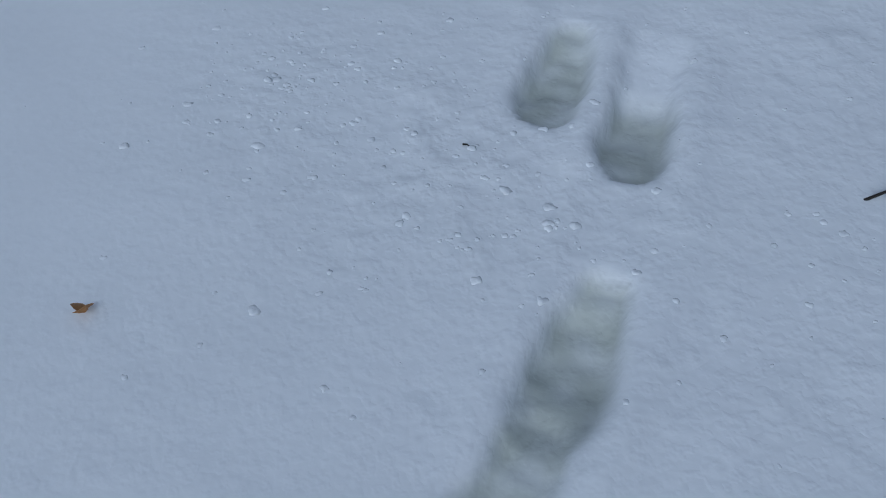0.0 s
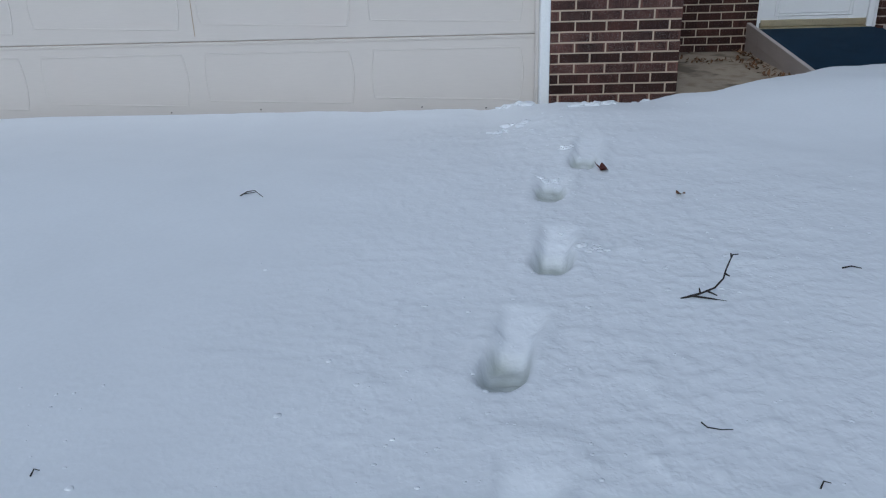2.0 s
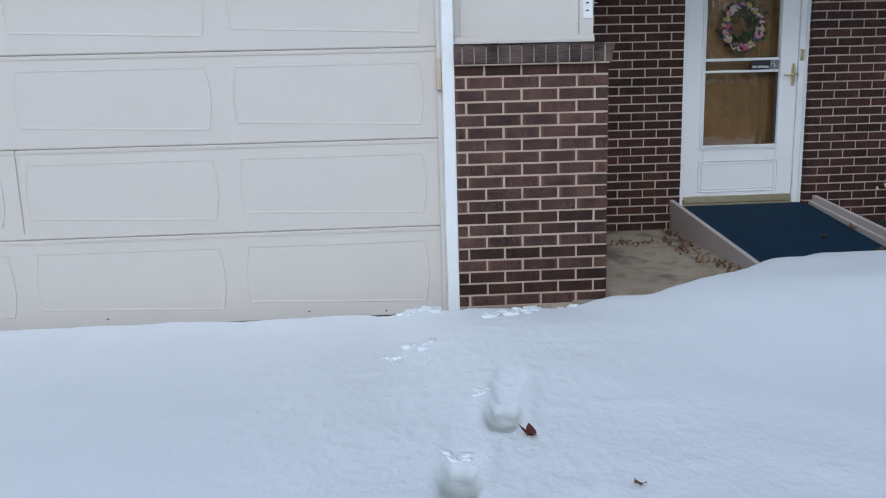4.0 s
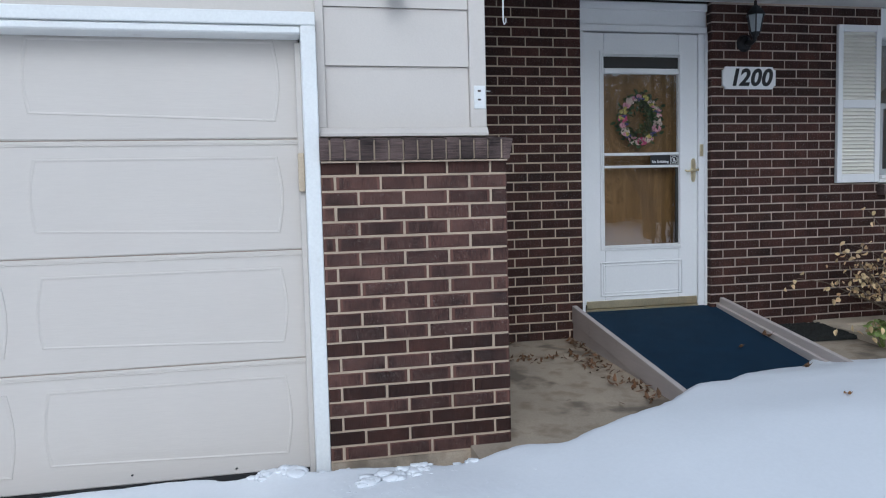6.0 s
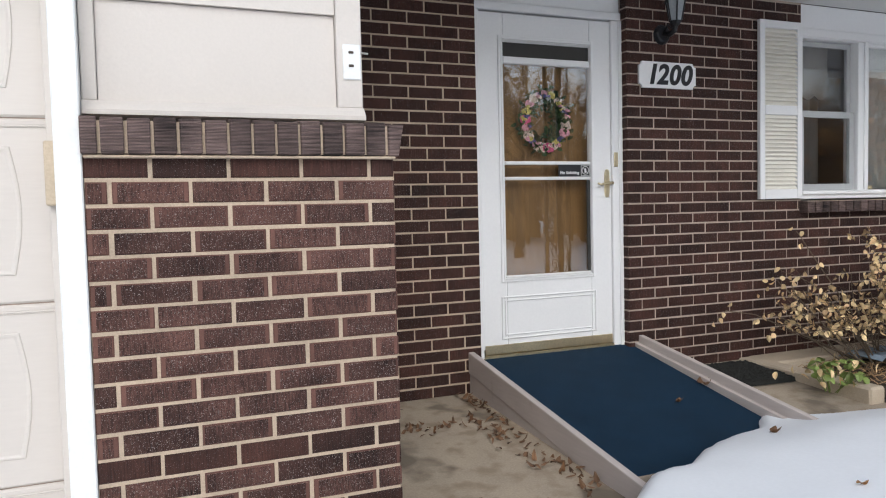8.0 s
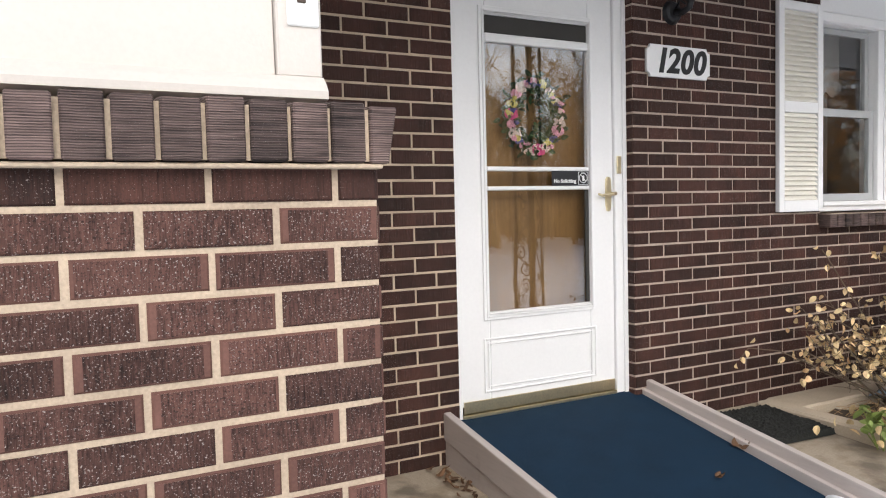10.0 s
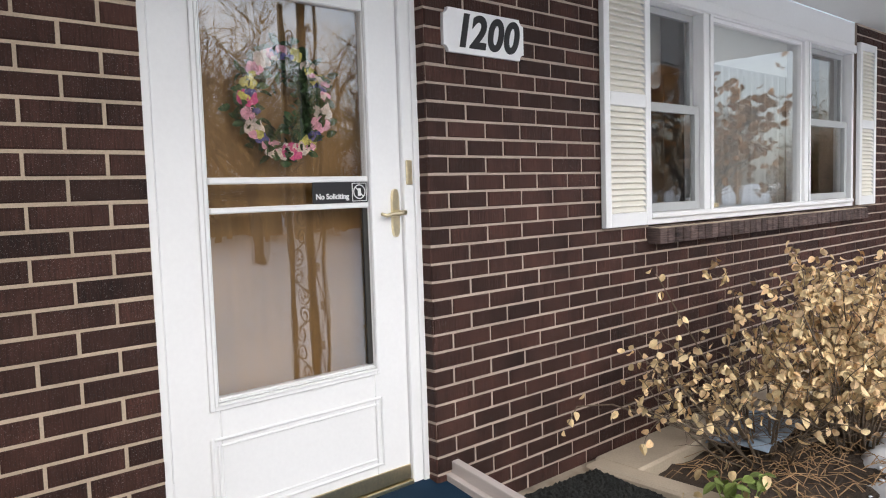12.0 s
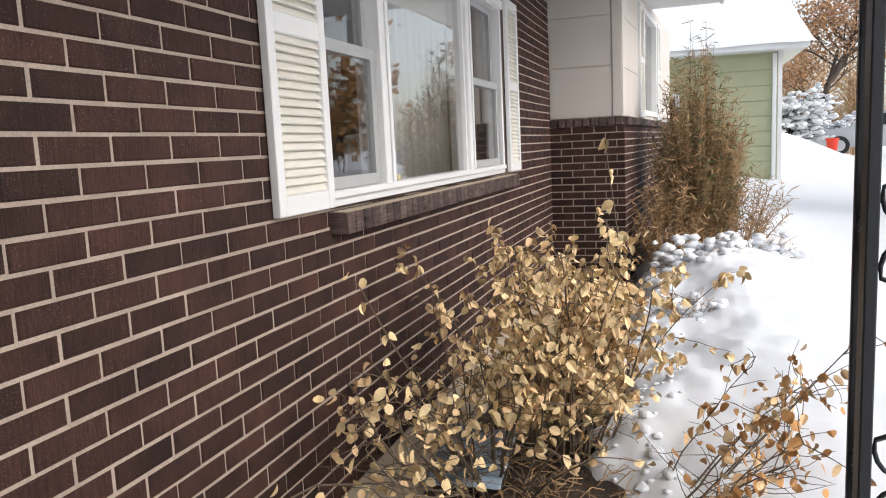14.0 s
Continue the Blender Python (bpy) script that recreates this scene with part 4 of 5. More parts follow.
def hexring(r, z, n=6):
    return [(r * math.cos(2 * math.pi * k / n), -0.135 + r * math.sin(2 * math.pi * k / n), z) for k in range(n)]


def loft(rows, bm=None):
    bm = bm or bmesh.new()
    rings = [[bm.verts.new(p) for p in hexring(r, z)] for r, z in rows]
    for a, b in zip(rings, rings[1:]):
        for k in range(6):
            bm.faces.new((a[k], a[(k + 1) % 6], b[(k + 1) % 6], b[k]))
    bm.faces.new(rings[0][::-1])
    bm.faces.new(rings[-1])
    return bm


part("base", loft([(0.012, 0.02), (0.03, 0.035), (0.038, 0.055)]), "black", lamp)
part("glass_body", loft([(0.036, 0.056), (0.058, 0.175)]), "lamp_glass", lamp, "frosted grey lantern glass")
bm = bmesh.new()
for k in range(6):
    a, b = hexring(0.038, 0.055)[k], hexring(0.061, 0.176)[k]
    tube(bm, [a, b], 0.0055, sides=5)
part("cage", bm, "black", lamp)
part("roof", loft([(0.075, 0.176), (0.06, 0.20), (0.03, 0.235), (0.012, 0.25), (0.012, 0.275), (0.002, 0.29)]), "black", lamp)

# ---- window with its shutters ----
win = holder("window_1", (6.19, 7.42, 1.70), "white triple window with a wide fixed middle pane", "window", kind="structure")
part("window_frame", frame_ring(-1.41, 1.40, -0.03, 1.13, 0.035, -0.03, 0.10, bevel=0.003), "white", win)
for x0, x1 in ((-0.824, -0.715), (0.51, 0.595)):
    part("mullion", box(x0, x1, -0.035, 0.09, 0.0, 1.10, 0.004), "white", win)
    part("mullion_bead", box(x0 + 0.055, x0 + 0.075, -0.045, -0.035, 0.0, 1.10, 0.003), "white", win)
part("stop", frame_ring(-0.715, 0.51, 0.005, 1.095, 0.022, -0.015, 0.03, bevel=0.002), "white", win)
part("inner_sill", box(-1.375, 1.365, -0.05, 0.02, 0.0, 0.03, 0.006), "white", win)
for x0, x1 in ((-1.375, -0.824), (0.595, 1.345)):
    part("upper_sash", frame_ring(x0 + 0.004, x1 - 0.004, 0.555, 1.09, 0.035, 0.03, 0.055), "sash", win)
    part("lower_sash", frame_ring(x0 + 0.004, x1 - 0.004, 0.032, 0.595, 0.045, -0.005, 0.025), "sash", win)
    part("pane", box(x0 + 0.04, x1 - 0.04, 0.040, 0.044, 0.59, 1.055), "screen_glass", win).visible_shadow = False
    part("pane", box(x0 + 0.05, x1 - 0.05, 0.008, 0.012, 0.078, 0.55), "screen_glass", win).visible_shadow = False
part("pane", box(-0.693, 0.488, 0.006, 0.010, 0.028, 1.072), "glass", win).visible_shadow = False
part("latch", box(-0.72, -0.69, -0.05, -0.03, 0.035, 0.06, 0.004), "brass", win)
part("frieze", box(-1.44, 1.40, -0.032, 0.10, 1.135, 1.325, 0.003), "white", win, "white board between window and porch ceiling")
part("head_trim", box(-1.44, 1.40, -0.05, -0.033, 1.10, 1.16, 0.006), "white", win)


def shutter(at, wide, label):
    ob = holder("shutter", at, label, "shutter", "shutters beside the window")
    part("stile", box(0, 0.045, -0.03, 0.0, 0.0, 1.209, 0.003), "white", ob)
    part("stile", box(wide - 0.045, wide, -0.03, 0.0, 0.0, 1.209, 0.003), "white", ob)
    for z0, z1 in ((0.0, 0.066), (0.575, 0.638), (1.16, 1.209)):
        part("rail", box(0.045, wide - 0.045, -0.029, 0.0, z0, z1, 0.003), "white", ob)
    part("backing", box(0.045, wide - 0.045, -0.004, 0.0, 0.066, 1.16), "shutter", ob)
    me = None
    for z0, z1, n in ((0.066, 0.575, 18), (0.638, 1.16, 18)):
        for i in range(n):
            z = z0 + (z1 - z0) * (i + 0.5) / n
            if me is None:
                bm = bmesh.new()
                box(0.045, wide - 0.045, -0.016, 0.016, -0.004, 0.004, 0.002, bm)
                bmesh.ops.rotate(bm, verts=bm.verts, cent=(0, 0, 0), matrix=Matrix.Rotation(radians(52), 3, "X"))
                me = finish("slat", bm, "shutter")
            s = new("slat", me)
            s.parent, s.location = ob, (0, -0.014, z)
    return ob


shutter((4.393, 7.378, 1.675), 0.385, "white louvred wooden shutter between window and number plaque")
shutter((7.605, 7.378, 1.675), 0.34, "white louvred wooden shutter at the far end of the window")

for x in (10.62, 12.47):
    wing_shutter = shutter((x, 6.715, 2.09), 0.41, "white louvred shutter beside the wing's window")
    wing_shutter.matrix_basis = wing_turn @ Matrix.Translation((x, 6.715, 2.09))

sill = holder("brick_sill", (4.782, 7.385, 1.575), "sloping sill of dark bricks on edge under the window", "brick sill", kind="structure")
bmc = box(0.012, 2.89, -0.065, 0.03, 0.0, 0.082)
part("mortar_bed", bmc, "mortar", sill)
for i in range(39):
    x = 0.004 + i * 0.0743
    bm = box(x, x + 0.0645, -0.078, 0.02, 0.001, 0.084, 0.003)
    for v in bm.verts:
        if v.co.z > 0.04 and v.co.y < -0.03:
            v.co.z -= 0.006
    part("brick", bm, "brick_cap", sill)

# the room behind the window
room = shell("room_shell", [(4.0, 8.6, 9.6, 9.7, 0.5, TOP), (3.9, 4.0, 7.65, 9.6, 0.5, TOP), (8.6, 8.7, 7.65, 9.6, 0.5, TOP), (4.0, 8.6, 7.65, 9.6, 0.5, 0.56)], "room", "plain dim room behind the window", "wall")
for x0, x1 in ((4.85, 5.40), (6.85, 7.60)):
    bm = bmesh.new()
    n = 40
    rows = []
    for z in (1.62, 2.9):
        rows.append([bm.verts.new((x0 + (x1 - x0) * i / n, 7.78 + 0.025 * math.sin(i * 1.1) + 0.01 * math.sin(i * 2.7), z)) for i in range(n + 1)])
    for i in range(n):
        bm.faces.new((rows[0][i], rows[0][i + 1], rows[1][i + 1], rows[1][i]))
    bmesh.ops.solidify(bm, geom=bm.faces[:], thickness=0.004)
    single("curtain", bm, "curtain", "pale hanging curtain inside the window", "curtain", group="curtains in the window", smooth=True)

bm = bmesh.new()
rows = [[bm.verts.new((5.46 + 1.26 * i / 90, 7.535 + 0.008 * math.sin(i * 0.9) + 0.004 * math.sin(i * 2.3), z)) for i in range(91)] for z in (1.72, 2.85)]
for i in range(90):
    bm.faces.new((rows[0][i], rows[0][i + 1], rows[1][i + 1], rows[1][i]))
bmesh.ops.solidify(bm, geom=bm.faces[:], thickness=0.002)
single("sheer_curtain", bm, "sheer", "thin white sheer curtain behind the middle pane", "curtain", group="curtains in the window", smooth=True)

single("roller_shade", box(5.47, 6.70, 7.505, 7.515, 2.57, 2.80, 0.003), "sheer", "pale roller shade drawn a little way down", "shade")
bm = prism([(4.84, 2.84), (4.84, 2.46)] + [(4.84 + 0.54 * i / 36, 2.45 - 0.035 * abs(math.sin(math.pi * i / 9))) for i in range(1, 36)] + [(5.38, 2.46), (5.38, 2.84)], 7.66, 7.67)
single("valance", bm, "room", "grey scalloped valance at the head of the side window", "valance")

# ---- iron porch post ----
post = holder("porch_post", (3.868, 5.831, 0.5), "black wrought iron porch post with scroll panel", "porch post")
part("corner_plate", box(-0.012, 0.040, -0.011, 0.011, -0.05, 2.53, 0.003), "black", post)
part("bar", box(-0.014, 0.014, -0.215, -0.187, -0.05, 2.53, 0.003), "black", post)
part("bar", box(0.098, 0.116, -0.009, 0.009, -0.05, 2.53, 0.003), "black", post)


def s_scroll(length, wide):
    """An upright S with a curl of one and a half turns at each end."""
    r = 0.36 * wide
    curl = []
    for i in range(26):
        u = i / 25
        a = radians(-20 + 520 * u)
        q = r * (1 - 0.78 * u)
        curl.append((wide / 2 - r + q * math.cos(a), length / 2 - r + q * math.sin(a)))
    return [(-x, -z) for x, z in curl[::-1]] + curl


for k in range(10):
    z = 0.12 + k * 0.236
    flip = -1 if k % 2 else 1
    bm = bmesh.new()
    tube(bm, [(0, -0.099 + flip * x, z + v) for x, v in s_scroll(0.236, 0.170)], 0.0050, sides=5)
    part("scroll", bm, "black", post, smooth=True)
    bm = bmesh.new()
    tube(bm, [(0.069 + flip * x, 0, z + v) for x, v in s_scroll(0.236, 0.052)], 0.0045, sides=5)
    part("scroll", bm, "black", post, smooth=True)

# ---- bush, plants and things in the bed ----
def stem(bm, start, lean, length, r, rng, wander=0.25, steps=7):
    pts, p, d = [Vector(start)], Vector(start), Vector(lean).normalized()
    for i in range(steps):
        d = (d + Vector((rng.uniform(-1, 1), rng.uniform(-1, 1), rng.uniform(-1, 1))) * wander).normalized()
        p = p + d * length / steps
        pts.append(p.copy())
    tube(bm, pts, r, r * 0.35, sides=5)
    return pts


def shrub(name, at, label, stems, reach, height, leaf, leaves_per, size, seed, tilt=(0, 0), low=0.25, bark="bark", thick=0.8):
    rng = random.Random(seed)
    ob = holder(name, at, label, "bush")
    lv, dull, tw = bmesh.new(), bmesh.new(), bmesh.new()
    for k in range(stems):
        a = rng.uniform(0, 2 * math.pi)
        out = rng.uniform(0.1, 1.0)
        lean = (math.cos(a) * out * reach + tilt[0], math.sin(a) * out * reach * 0.75 + tilt[1], height * rng.uniform(0.55, 1.0))
        bm = bmesh.new()
        root = (0.16 * math.cos(a) * out, 0.14 * math.sin(a) * out, -0.02)
        pts = stem(bm, root, lean, Vector(lean).length, thick * rng.uniform(0.005, 0.010), rng, 0.16, 9)
        part("branch", bm, bark, ob, smooth=True)
        for j in range(2, len(pts)):
            for s in range(rng.choice((1, 1, 2))):
                side = (rng.uniform(-1, 1), rng.uniform(-1, 1), rng.uniform(-0.2, 0.8))
                tp = stem(tw, pts[j], side, rng.uniform(0.10, 0.28), 0.0022, rng, 0.34, 4)
                for q in tp[1:]:
                    if q.z < low:
                        continue
                    for _ in range(leaves_per):
                        if rng.random() < 0.8:
                            d = Vector((rng.uniform(-.02, .02), rng.uniform(-.02, .02), rng.uniform(-.02, .01)))
                            leaf_mesh(lv if rng.random() < 0.6 else dull, q + d, (rng.uniform(-2.4, -0.3), rng.uniform(-1, 1), rng.uniform(0, 6.3)), size * rng.uniform(0.5, 1.2), size * rng.uniform(0.45, 0.75), rng.uniform(0.1, 0.6))
    tagged(part("brushwood", tw, bark, ob), kind="stuff")
    tagged(part("leaves", lv, leaf, ob, smooth=False), kind="stuff")
    tagged(part("leaves", dull, "leaf_tan", ob, smooth=False), kind="stuff")
    return ob


shrub("bush", (5.40, 6.62, 0.56), "bush with golden dried leaves by the brick wall", 44, 0.56, 0.90, "leaf_gold", 3, 0.041, 5)
shrub("bush", (4.95, 6.88, 0.56), "low bare twiggy bush with some golden leaves", 24, 0.56, 0.72, "leaf_gold", 1, 0.043, 6, (-0.16, 0.05))
shrub("bush", (4.95, 6.18, 0.56), "thin leaning shrub with rust coloured leaves in the snow", 10, 0.40, 0.58, "leaf_rust", 1, 0.040, 9, (0.12, -0.42), 0.2, thick=0.55)
# one tall sprig with a few last leaves
sprig = holder("sprig", (5.86, 6.42, 0.56), "tall thin sprig with a few pale leaves", "plant")
rng = random.Random(3)
bm = bmesh.new()
pts = stem(bm, (0, 0, 0), (0.08, -0.02, 1), 1.32, 0.006, rng, 0.05, 9)
part("branch", bm, "bark", sprig)
bm = bmesh.new()
for q in pts[6:]:
    for _ in range(2):
        leaf_mesh(bm, q, (rng.uniform(-2, -0.4), rng.uniform(-1, 1), rng.uniform(0, 6)), 0.066, 0.04, 0.4)
part("leaves", bm, "leaf_gold", sprig)
# long trailing shoots towards the mat
for k, pts in enumerate((((4.80, 6.95, 0.62), (4.45, 7.12, 0.80), (4.15, 7.16, 0.93), (3.92, 7.17, 0.97), (3.83, 7.15, 0.92)),
                         ((5.05, 6.95, 0.62), (4.88, 7.08, 0.95), (4.70, 7.14, 1.22), (4.56, 7.17, 1.42), (4.53, 7.18, 1.46)))):
    sh = holder("shoot", pts[0], "long bare arching shoot of the bush", "plant")
    bm = bmesh.new()
    tube(bm, [Vector(p) - Vector(pts[0]) for p in pts], 0.005, 0.002, sides=5)
    part("branch", bm, "bark", sh)
    bm = bmesh.new()
    for p in pts[1 + k:]:
        for _ in range(2):
            q = Vector(p) - Vector(pts[0]) + Vector((rng.uniform(-.05, .05), rng.uniform(-.03, .03), rng.uniform(-.05, .05)))
            leaf_mesh(bm, q, (rng.uniform(-2.2, -0.4), rng.uniform(-1, 1), rng.uniform(0, 6)), 0.037, 0.024, 0.4)
    part("leaves", bm, "leaf_gold", sh)

# litter of dry stems under the bush
rng = random.Random(8)
bm = bmesh.new()
for i in range(420):
    x, y = rng.uniform(4.45, 6.4), rng.uniform(6.35, 7.05)
    a = rng.uniform(0, 6.3)
    d = Vector((math.cos(a), math.sin(a), rng.uniform(-0.1, 0.25))) * rng.uniform(0.05, 0.2)
    tube(bm, [(x, y, 0.57), Vector((x, y, 0.58)) + d * 0.5 + Vector((0, 0, 0.02)), Vector((x, y, 0.575)) + d], 0.0025, 0.0015, sides=4)
single("stem_litter", bm, "dry", "dry brown stem litter lying on the bed", "plant litter", "stuff")

# green plant by the edging
green = holder("green_plant", (4.17, 6.60, 0.55), "small plant with fresh green leaves at the bed's edge", "plant")
rng = random.Random(21)
bl, bs = bmesh.new(), bmesh.new()
for i in range(26):
    a, r = rng.uniform(0, 6.3), rng.uniform(0.02, 0.2)
    top = (r * math.cos(a) * 1.3, r * math.sin(a), rng.uniform(0.05, 0.17))
    tube(bs, [(0.3 * top[0], 0.3 * top[1], 0), top], 0.003, 0.002, sides=4)
    for _ in range(3):
        leaf_mesh(bl, top, (rng.uniform(-0.9, 0.2), rng.uniform(-0.5, 0.5), rng.uniform(0, 6.3)), rng.uniform(0.04, 0.065), rng.uniform(0.032, 0.045), 0.25)
part("stems", bs, "leaf_green", green)
part("leaves", bl, "leaf_green", green)
bl = bmesh.new()
for i in range(22):
    a, r = rng.uniform(0, 6.3), rng.uniform(0.05, 0.26)
    leaf_mesh(bl, (r * math.cos(a) * 1.3, r * math.sin(a), rng.uniform(0.08, 0.22)), (rng.uniform(-1.5, 0.0), rng.uniform(-0.5, 0.5), rng.uniform(0, 6.3)), rng.uniform(0.04, 0.06), rng.uniform(0.024, 0.034), 0.3)
part("withered_leaves", bl, "leaf_gold", green, "pale yellow withered leaves")

# mat
bm = bmesh.new()
grid = bmesh.ops.create_grid(bm, x_segments=60, y_segments=44, size=0.5)["verts"]
rng = random.Random(2)
for v in grid:
    e = max(abs(v.co.x), abs(v.co.y))
    v.co = Vector((v.co.x * 0.66, v.co.y * 0.46, (0.022 + rng.uniform(0, 0.012)) if e < 0.495 else 0.0))
mat_ob = single("door_mat", bm, "mat", "dark bristly rubber door mat on the concrete", "mat")
mat_ob.matrix_basis = pose(3.84, 7.08, 0.572, 2.5, 0, -4)

# crumpled blue plastic sheet
bm = bmesh.new()
grid = bmesh.ops.create_grid(bm, x_segments=40, y_segments=24, size=0.5)["verts"]
for v in grid:
    x, y = v.co.x * 0.62, v.co.y * 0.3
    v.co = Vector((x, y, 0.045 + 0.05 * noise.noise((x * 5, y * 6, 1)) + 0.02 * noise.noise((x * 16, y * 16, 5)) - 0.10 * max(0, abs(v.co.x) - 0.4)))
bmesh.ops.solidify(bm, geom=bm.faces[:], thickness=0.003)
single("plastic_sheet", bm, "blue", "crumpled pale blue plastic lying in the bed", "plastic sheet", smooth=True).matrix_basis = pose(5.15, 6.98, 0.585, 0, 0, 6)

# ---- fallen leaves ----
rng = random.Random(31)
bm = bmesh.new()
for cx, cy, n, sx, sy in ((1.80, 6.92, 46, 0.17, 0.05), (2.08, 6.72, 40, 0.07, 0.10), (2.14, 6.22, 60, 0.05, 0.17), (2.17, 7.22, 60, 0.03, 0.16), (1.6, 7.2, 6, 0.2, 0.1), (1.7, 6.0, 4, 0.3, 0.3)):
    for i in range(n):
        x, y = rng.gauss(cx, sx), rng.gauss(cy, sy)
        if x > 2.19:
            continue
        z = 0.44 + 0.148 * (y - 4.9) / 2.51 + 0.006 + rng.uniform(0, 0.022)
        leaf_mesh(bm, (x, y, z), (rng.uniform(-0.35, 0.35), rng.uniform(-0.4, 0.4), rng.uniform(0, 6.3)), rng.uniform(0.02, 0.05), rng.uniform(0.010, 0.024), rng.uniform(-0.9, 0.9))
single("fallen_leaves", bm, "leaf_brown", "dry brown leaves drifted along the ramp and porch", "leaves", "stuff")


def level_at(x, y):
    return snow_height(x, y)[0]


for x, y, size, mat, label in ((-0.916, 0.373, 0.028, "leaf_rust", "curled orange brown leaf on the snow"), (-1.083, 1.43, 0.05, "leaf_red", "dark red leaf on the snow"),
                               (0.442, 3.845, 0.06, "leaf_red", "dark red curled leaf on the snow"), (0.692, 3.508, 0.035, "leaf_brown", "small brown leaf on the snow"),
                               (3.02, 5.945, 0.05, "leaf_brown", "brown leaf on the snow by the ramp"), (2.72, 5.267, 0.035, "leaf_rust", "rust brown leaf on the snow"),
                               (3.05, 6.6, 0.04, "leaf_brown", "dry leaf on the carpeted ramp"), (3.36, 6.75, 0.07, "leaf_brown", "broad dry leaf on the ramp's edge")):
    bm = bmesh.new()
    for a in (0.0, 1.1, -1.0):
        leaf_mesh(bm, (0, 0, 0), (0.25, 0.15, a), size * (1 if a == 0 else 0.7), size * 0.6, -0.35)
    ob = single("leaf", bm, mat, label, "leaf")
    z = level_at(x, y) + 0.006 if y < 6 else 0.768 - 0.1874 * (7.44 - y) + 0.016
    ob.matrix_basis = pose(x, y, z, 0, 0, (x * 191) % 360)

# ---- twigs on the snow ----
def lying_twig(x, y, label, chains, r=0.004):
    z = level_at(x, y)
    ob = holder("twig", (x, y, z), label, "twig")
    for chain in chains:
        bm = bmesh.new()
        tube(bm, chain, r, r * 0.5, sides=5)
        part("branch", bm, "twig", ob)


lying_twig(0.515, 2.59, "dark forked twig standing up out of the snow",
           (((-0.06, -0.01, 0.0), (0.0, 0.0, 0.012), (0.04, 0.0, 0.03), (0.065, 0.01, 0.055), (0.07, 0.01, 0.085), (0.078, 0.012, 0.11), (0.085, 0.012, 0.13), (0.10, 0.01, 0.132)),
            ((-0.03, -0.005, 0.008), (0.02, -0.02, 0.006), (0.07, -0.03, 0.0)), ((0.0, 0.0, 0.012), (-0.005, 0.0, 0.03)), ((0.02, 0.0, 0.02), (0.045, -0.015, 0.012)),
            ((0.07, 0.01, 0.07), (0.082, 0.008, 0.064)), ((0.082, 0.012, 0.122), (0.078, 0.01, 0.135))), 0.0035)
lying_twig(0.378, 1.962, "short curved dark twig on the snow", (((-0.03, 0.012, 0.012), (-0.02, -0.002, 0.008), (0.01, -0.008, 0.006), (0.035, -0.004, 0.004)),), 0.002)
lying_twig(-1.09, 1.82, "tiny dark twig on the snow", (((0, 0, 0.0), (0.004, 0.012, 0.01), (0.01, 0.02, 0.0)),), 0.002)
lying_twig(-1.10, 3.57, "bent dark twig on the snow", (((-0.05, -0.01, 0.0), (-0.02, 0.0, 0.016), (0.01, 0.01, 0.018), (0.055, -0.03, 0.0)), ((-0.04, 0, 0.006), (0.02, 0, 0.014))), 0.003)
lying_twig(0.265, 0.85, "dark forked twig at the edge of the track", (((-0.05, -0.02, 0.0), (-0.02, -0.005, 0.012), (0.0, 0.0, 0.012), (0.05, 0.01, 0.01), (0.10, 0.03, 0.006)), ((0.02, 0.0, 0.012), (0.01, 0.02, 0.02)), ((0.01, 0, 0.012), (0.02, -0.02, 0.012))), 0.003)
lying_twig(-0.43, 0.815, "scrap of dark twig on the snow", (((-0.008, 0.002, 0.0), (0.0, 0.0, 0.003), (0.008, -0.004, 0.001)),), 0.002)
lying_twig(0.535, 1.785, "scrap of dark twig on the snow", (((-0.012, -0.01, 0.002), (0.0, 0.006, 0.008), (0.016, 0.008, 0.002)),), 0.002)
lying_twig(1.035, 2.77, "scrap of dark bark on the snow", (((-0.03, 0.0, 0.004), (0.0, 0.004, 0.008), (0.03, 0.0, 0.002)),), 0.003)
lying_twig(1.37, 6.08, "dark twig on the porch floor", (((-0.03, 0.0, 0.012), (0.02, 0.0, 0.018), (0.06, -0.015, 0.012)),), 0.003)

# ---- clods of kicked snow ----
rng = random.Random(77)
spots = [(-0.8, 0.92, 0.11, 70), (-0.4, 0.75, 0.22, 60), (-0.35, 0.75, 0.30, 40), (0.1, 0.8, 0.35, 30), (-0.2, 2.0, 0.45, 40), (0.15, 2.6, 0.4, 30), (0.3, 3.3, 0.35, 30), (0.2, 3.7, 0.10, 24),
         (0.1, 4.8, 0.10, 22), (0.42, 4.3, 0.2, 24), (0.52, 5.15, 0.14, 36), (1.0, 2.6, 0.5, 30), (1.4, 3.5, 0.6, 20), (-1.2, 2.0, 0.10, 14), (0.2, 5.45, 0.06, 12), (0.8, 5.3, 0.2, 20), (-0.6, 1.4, 0.3, 24)]
clods = []
for cx, cy, sp, n in spots:
    for i in range(int(n * 2)):
        x, y = rng.gauss(cx, sp), rng.gauss(cy, sp)
        if y < snow_edge(x) - 0.06 and snow_height(x, y)[1] < 0.1:
            r = min(0.011, 0.002 + abs(rng.gauss(0, 0.0038)))
            clods.append((x, y, level_at(x, y) - 0.15 * r, r))
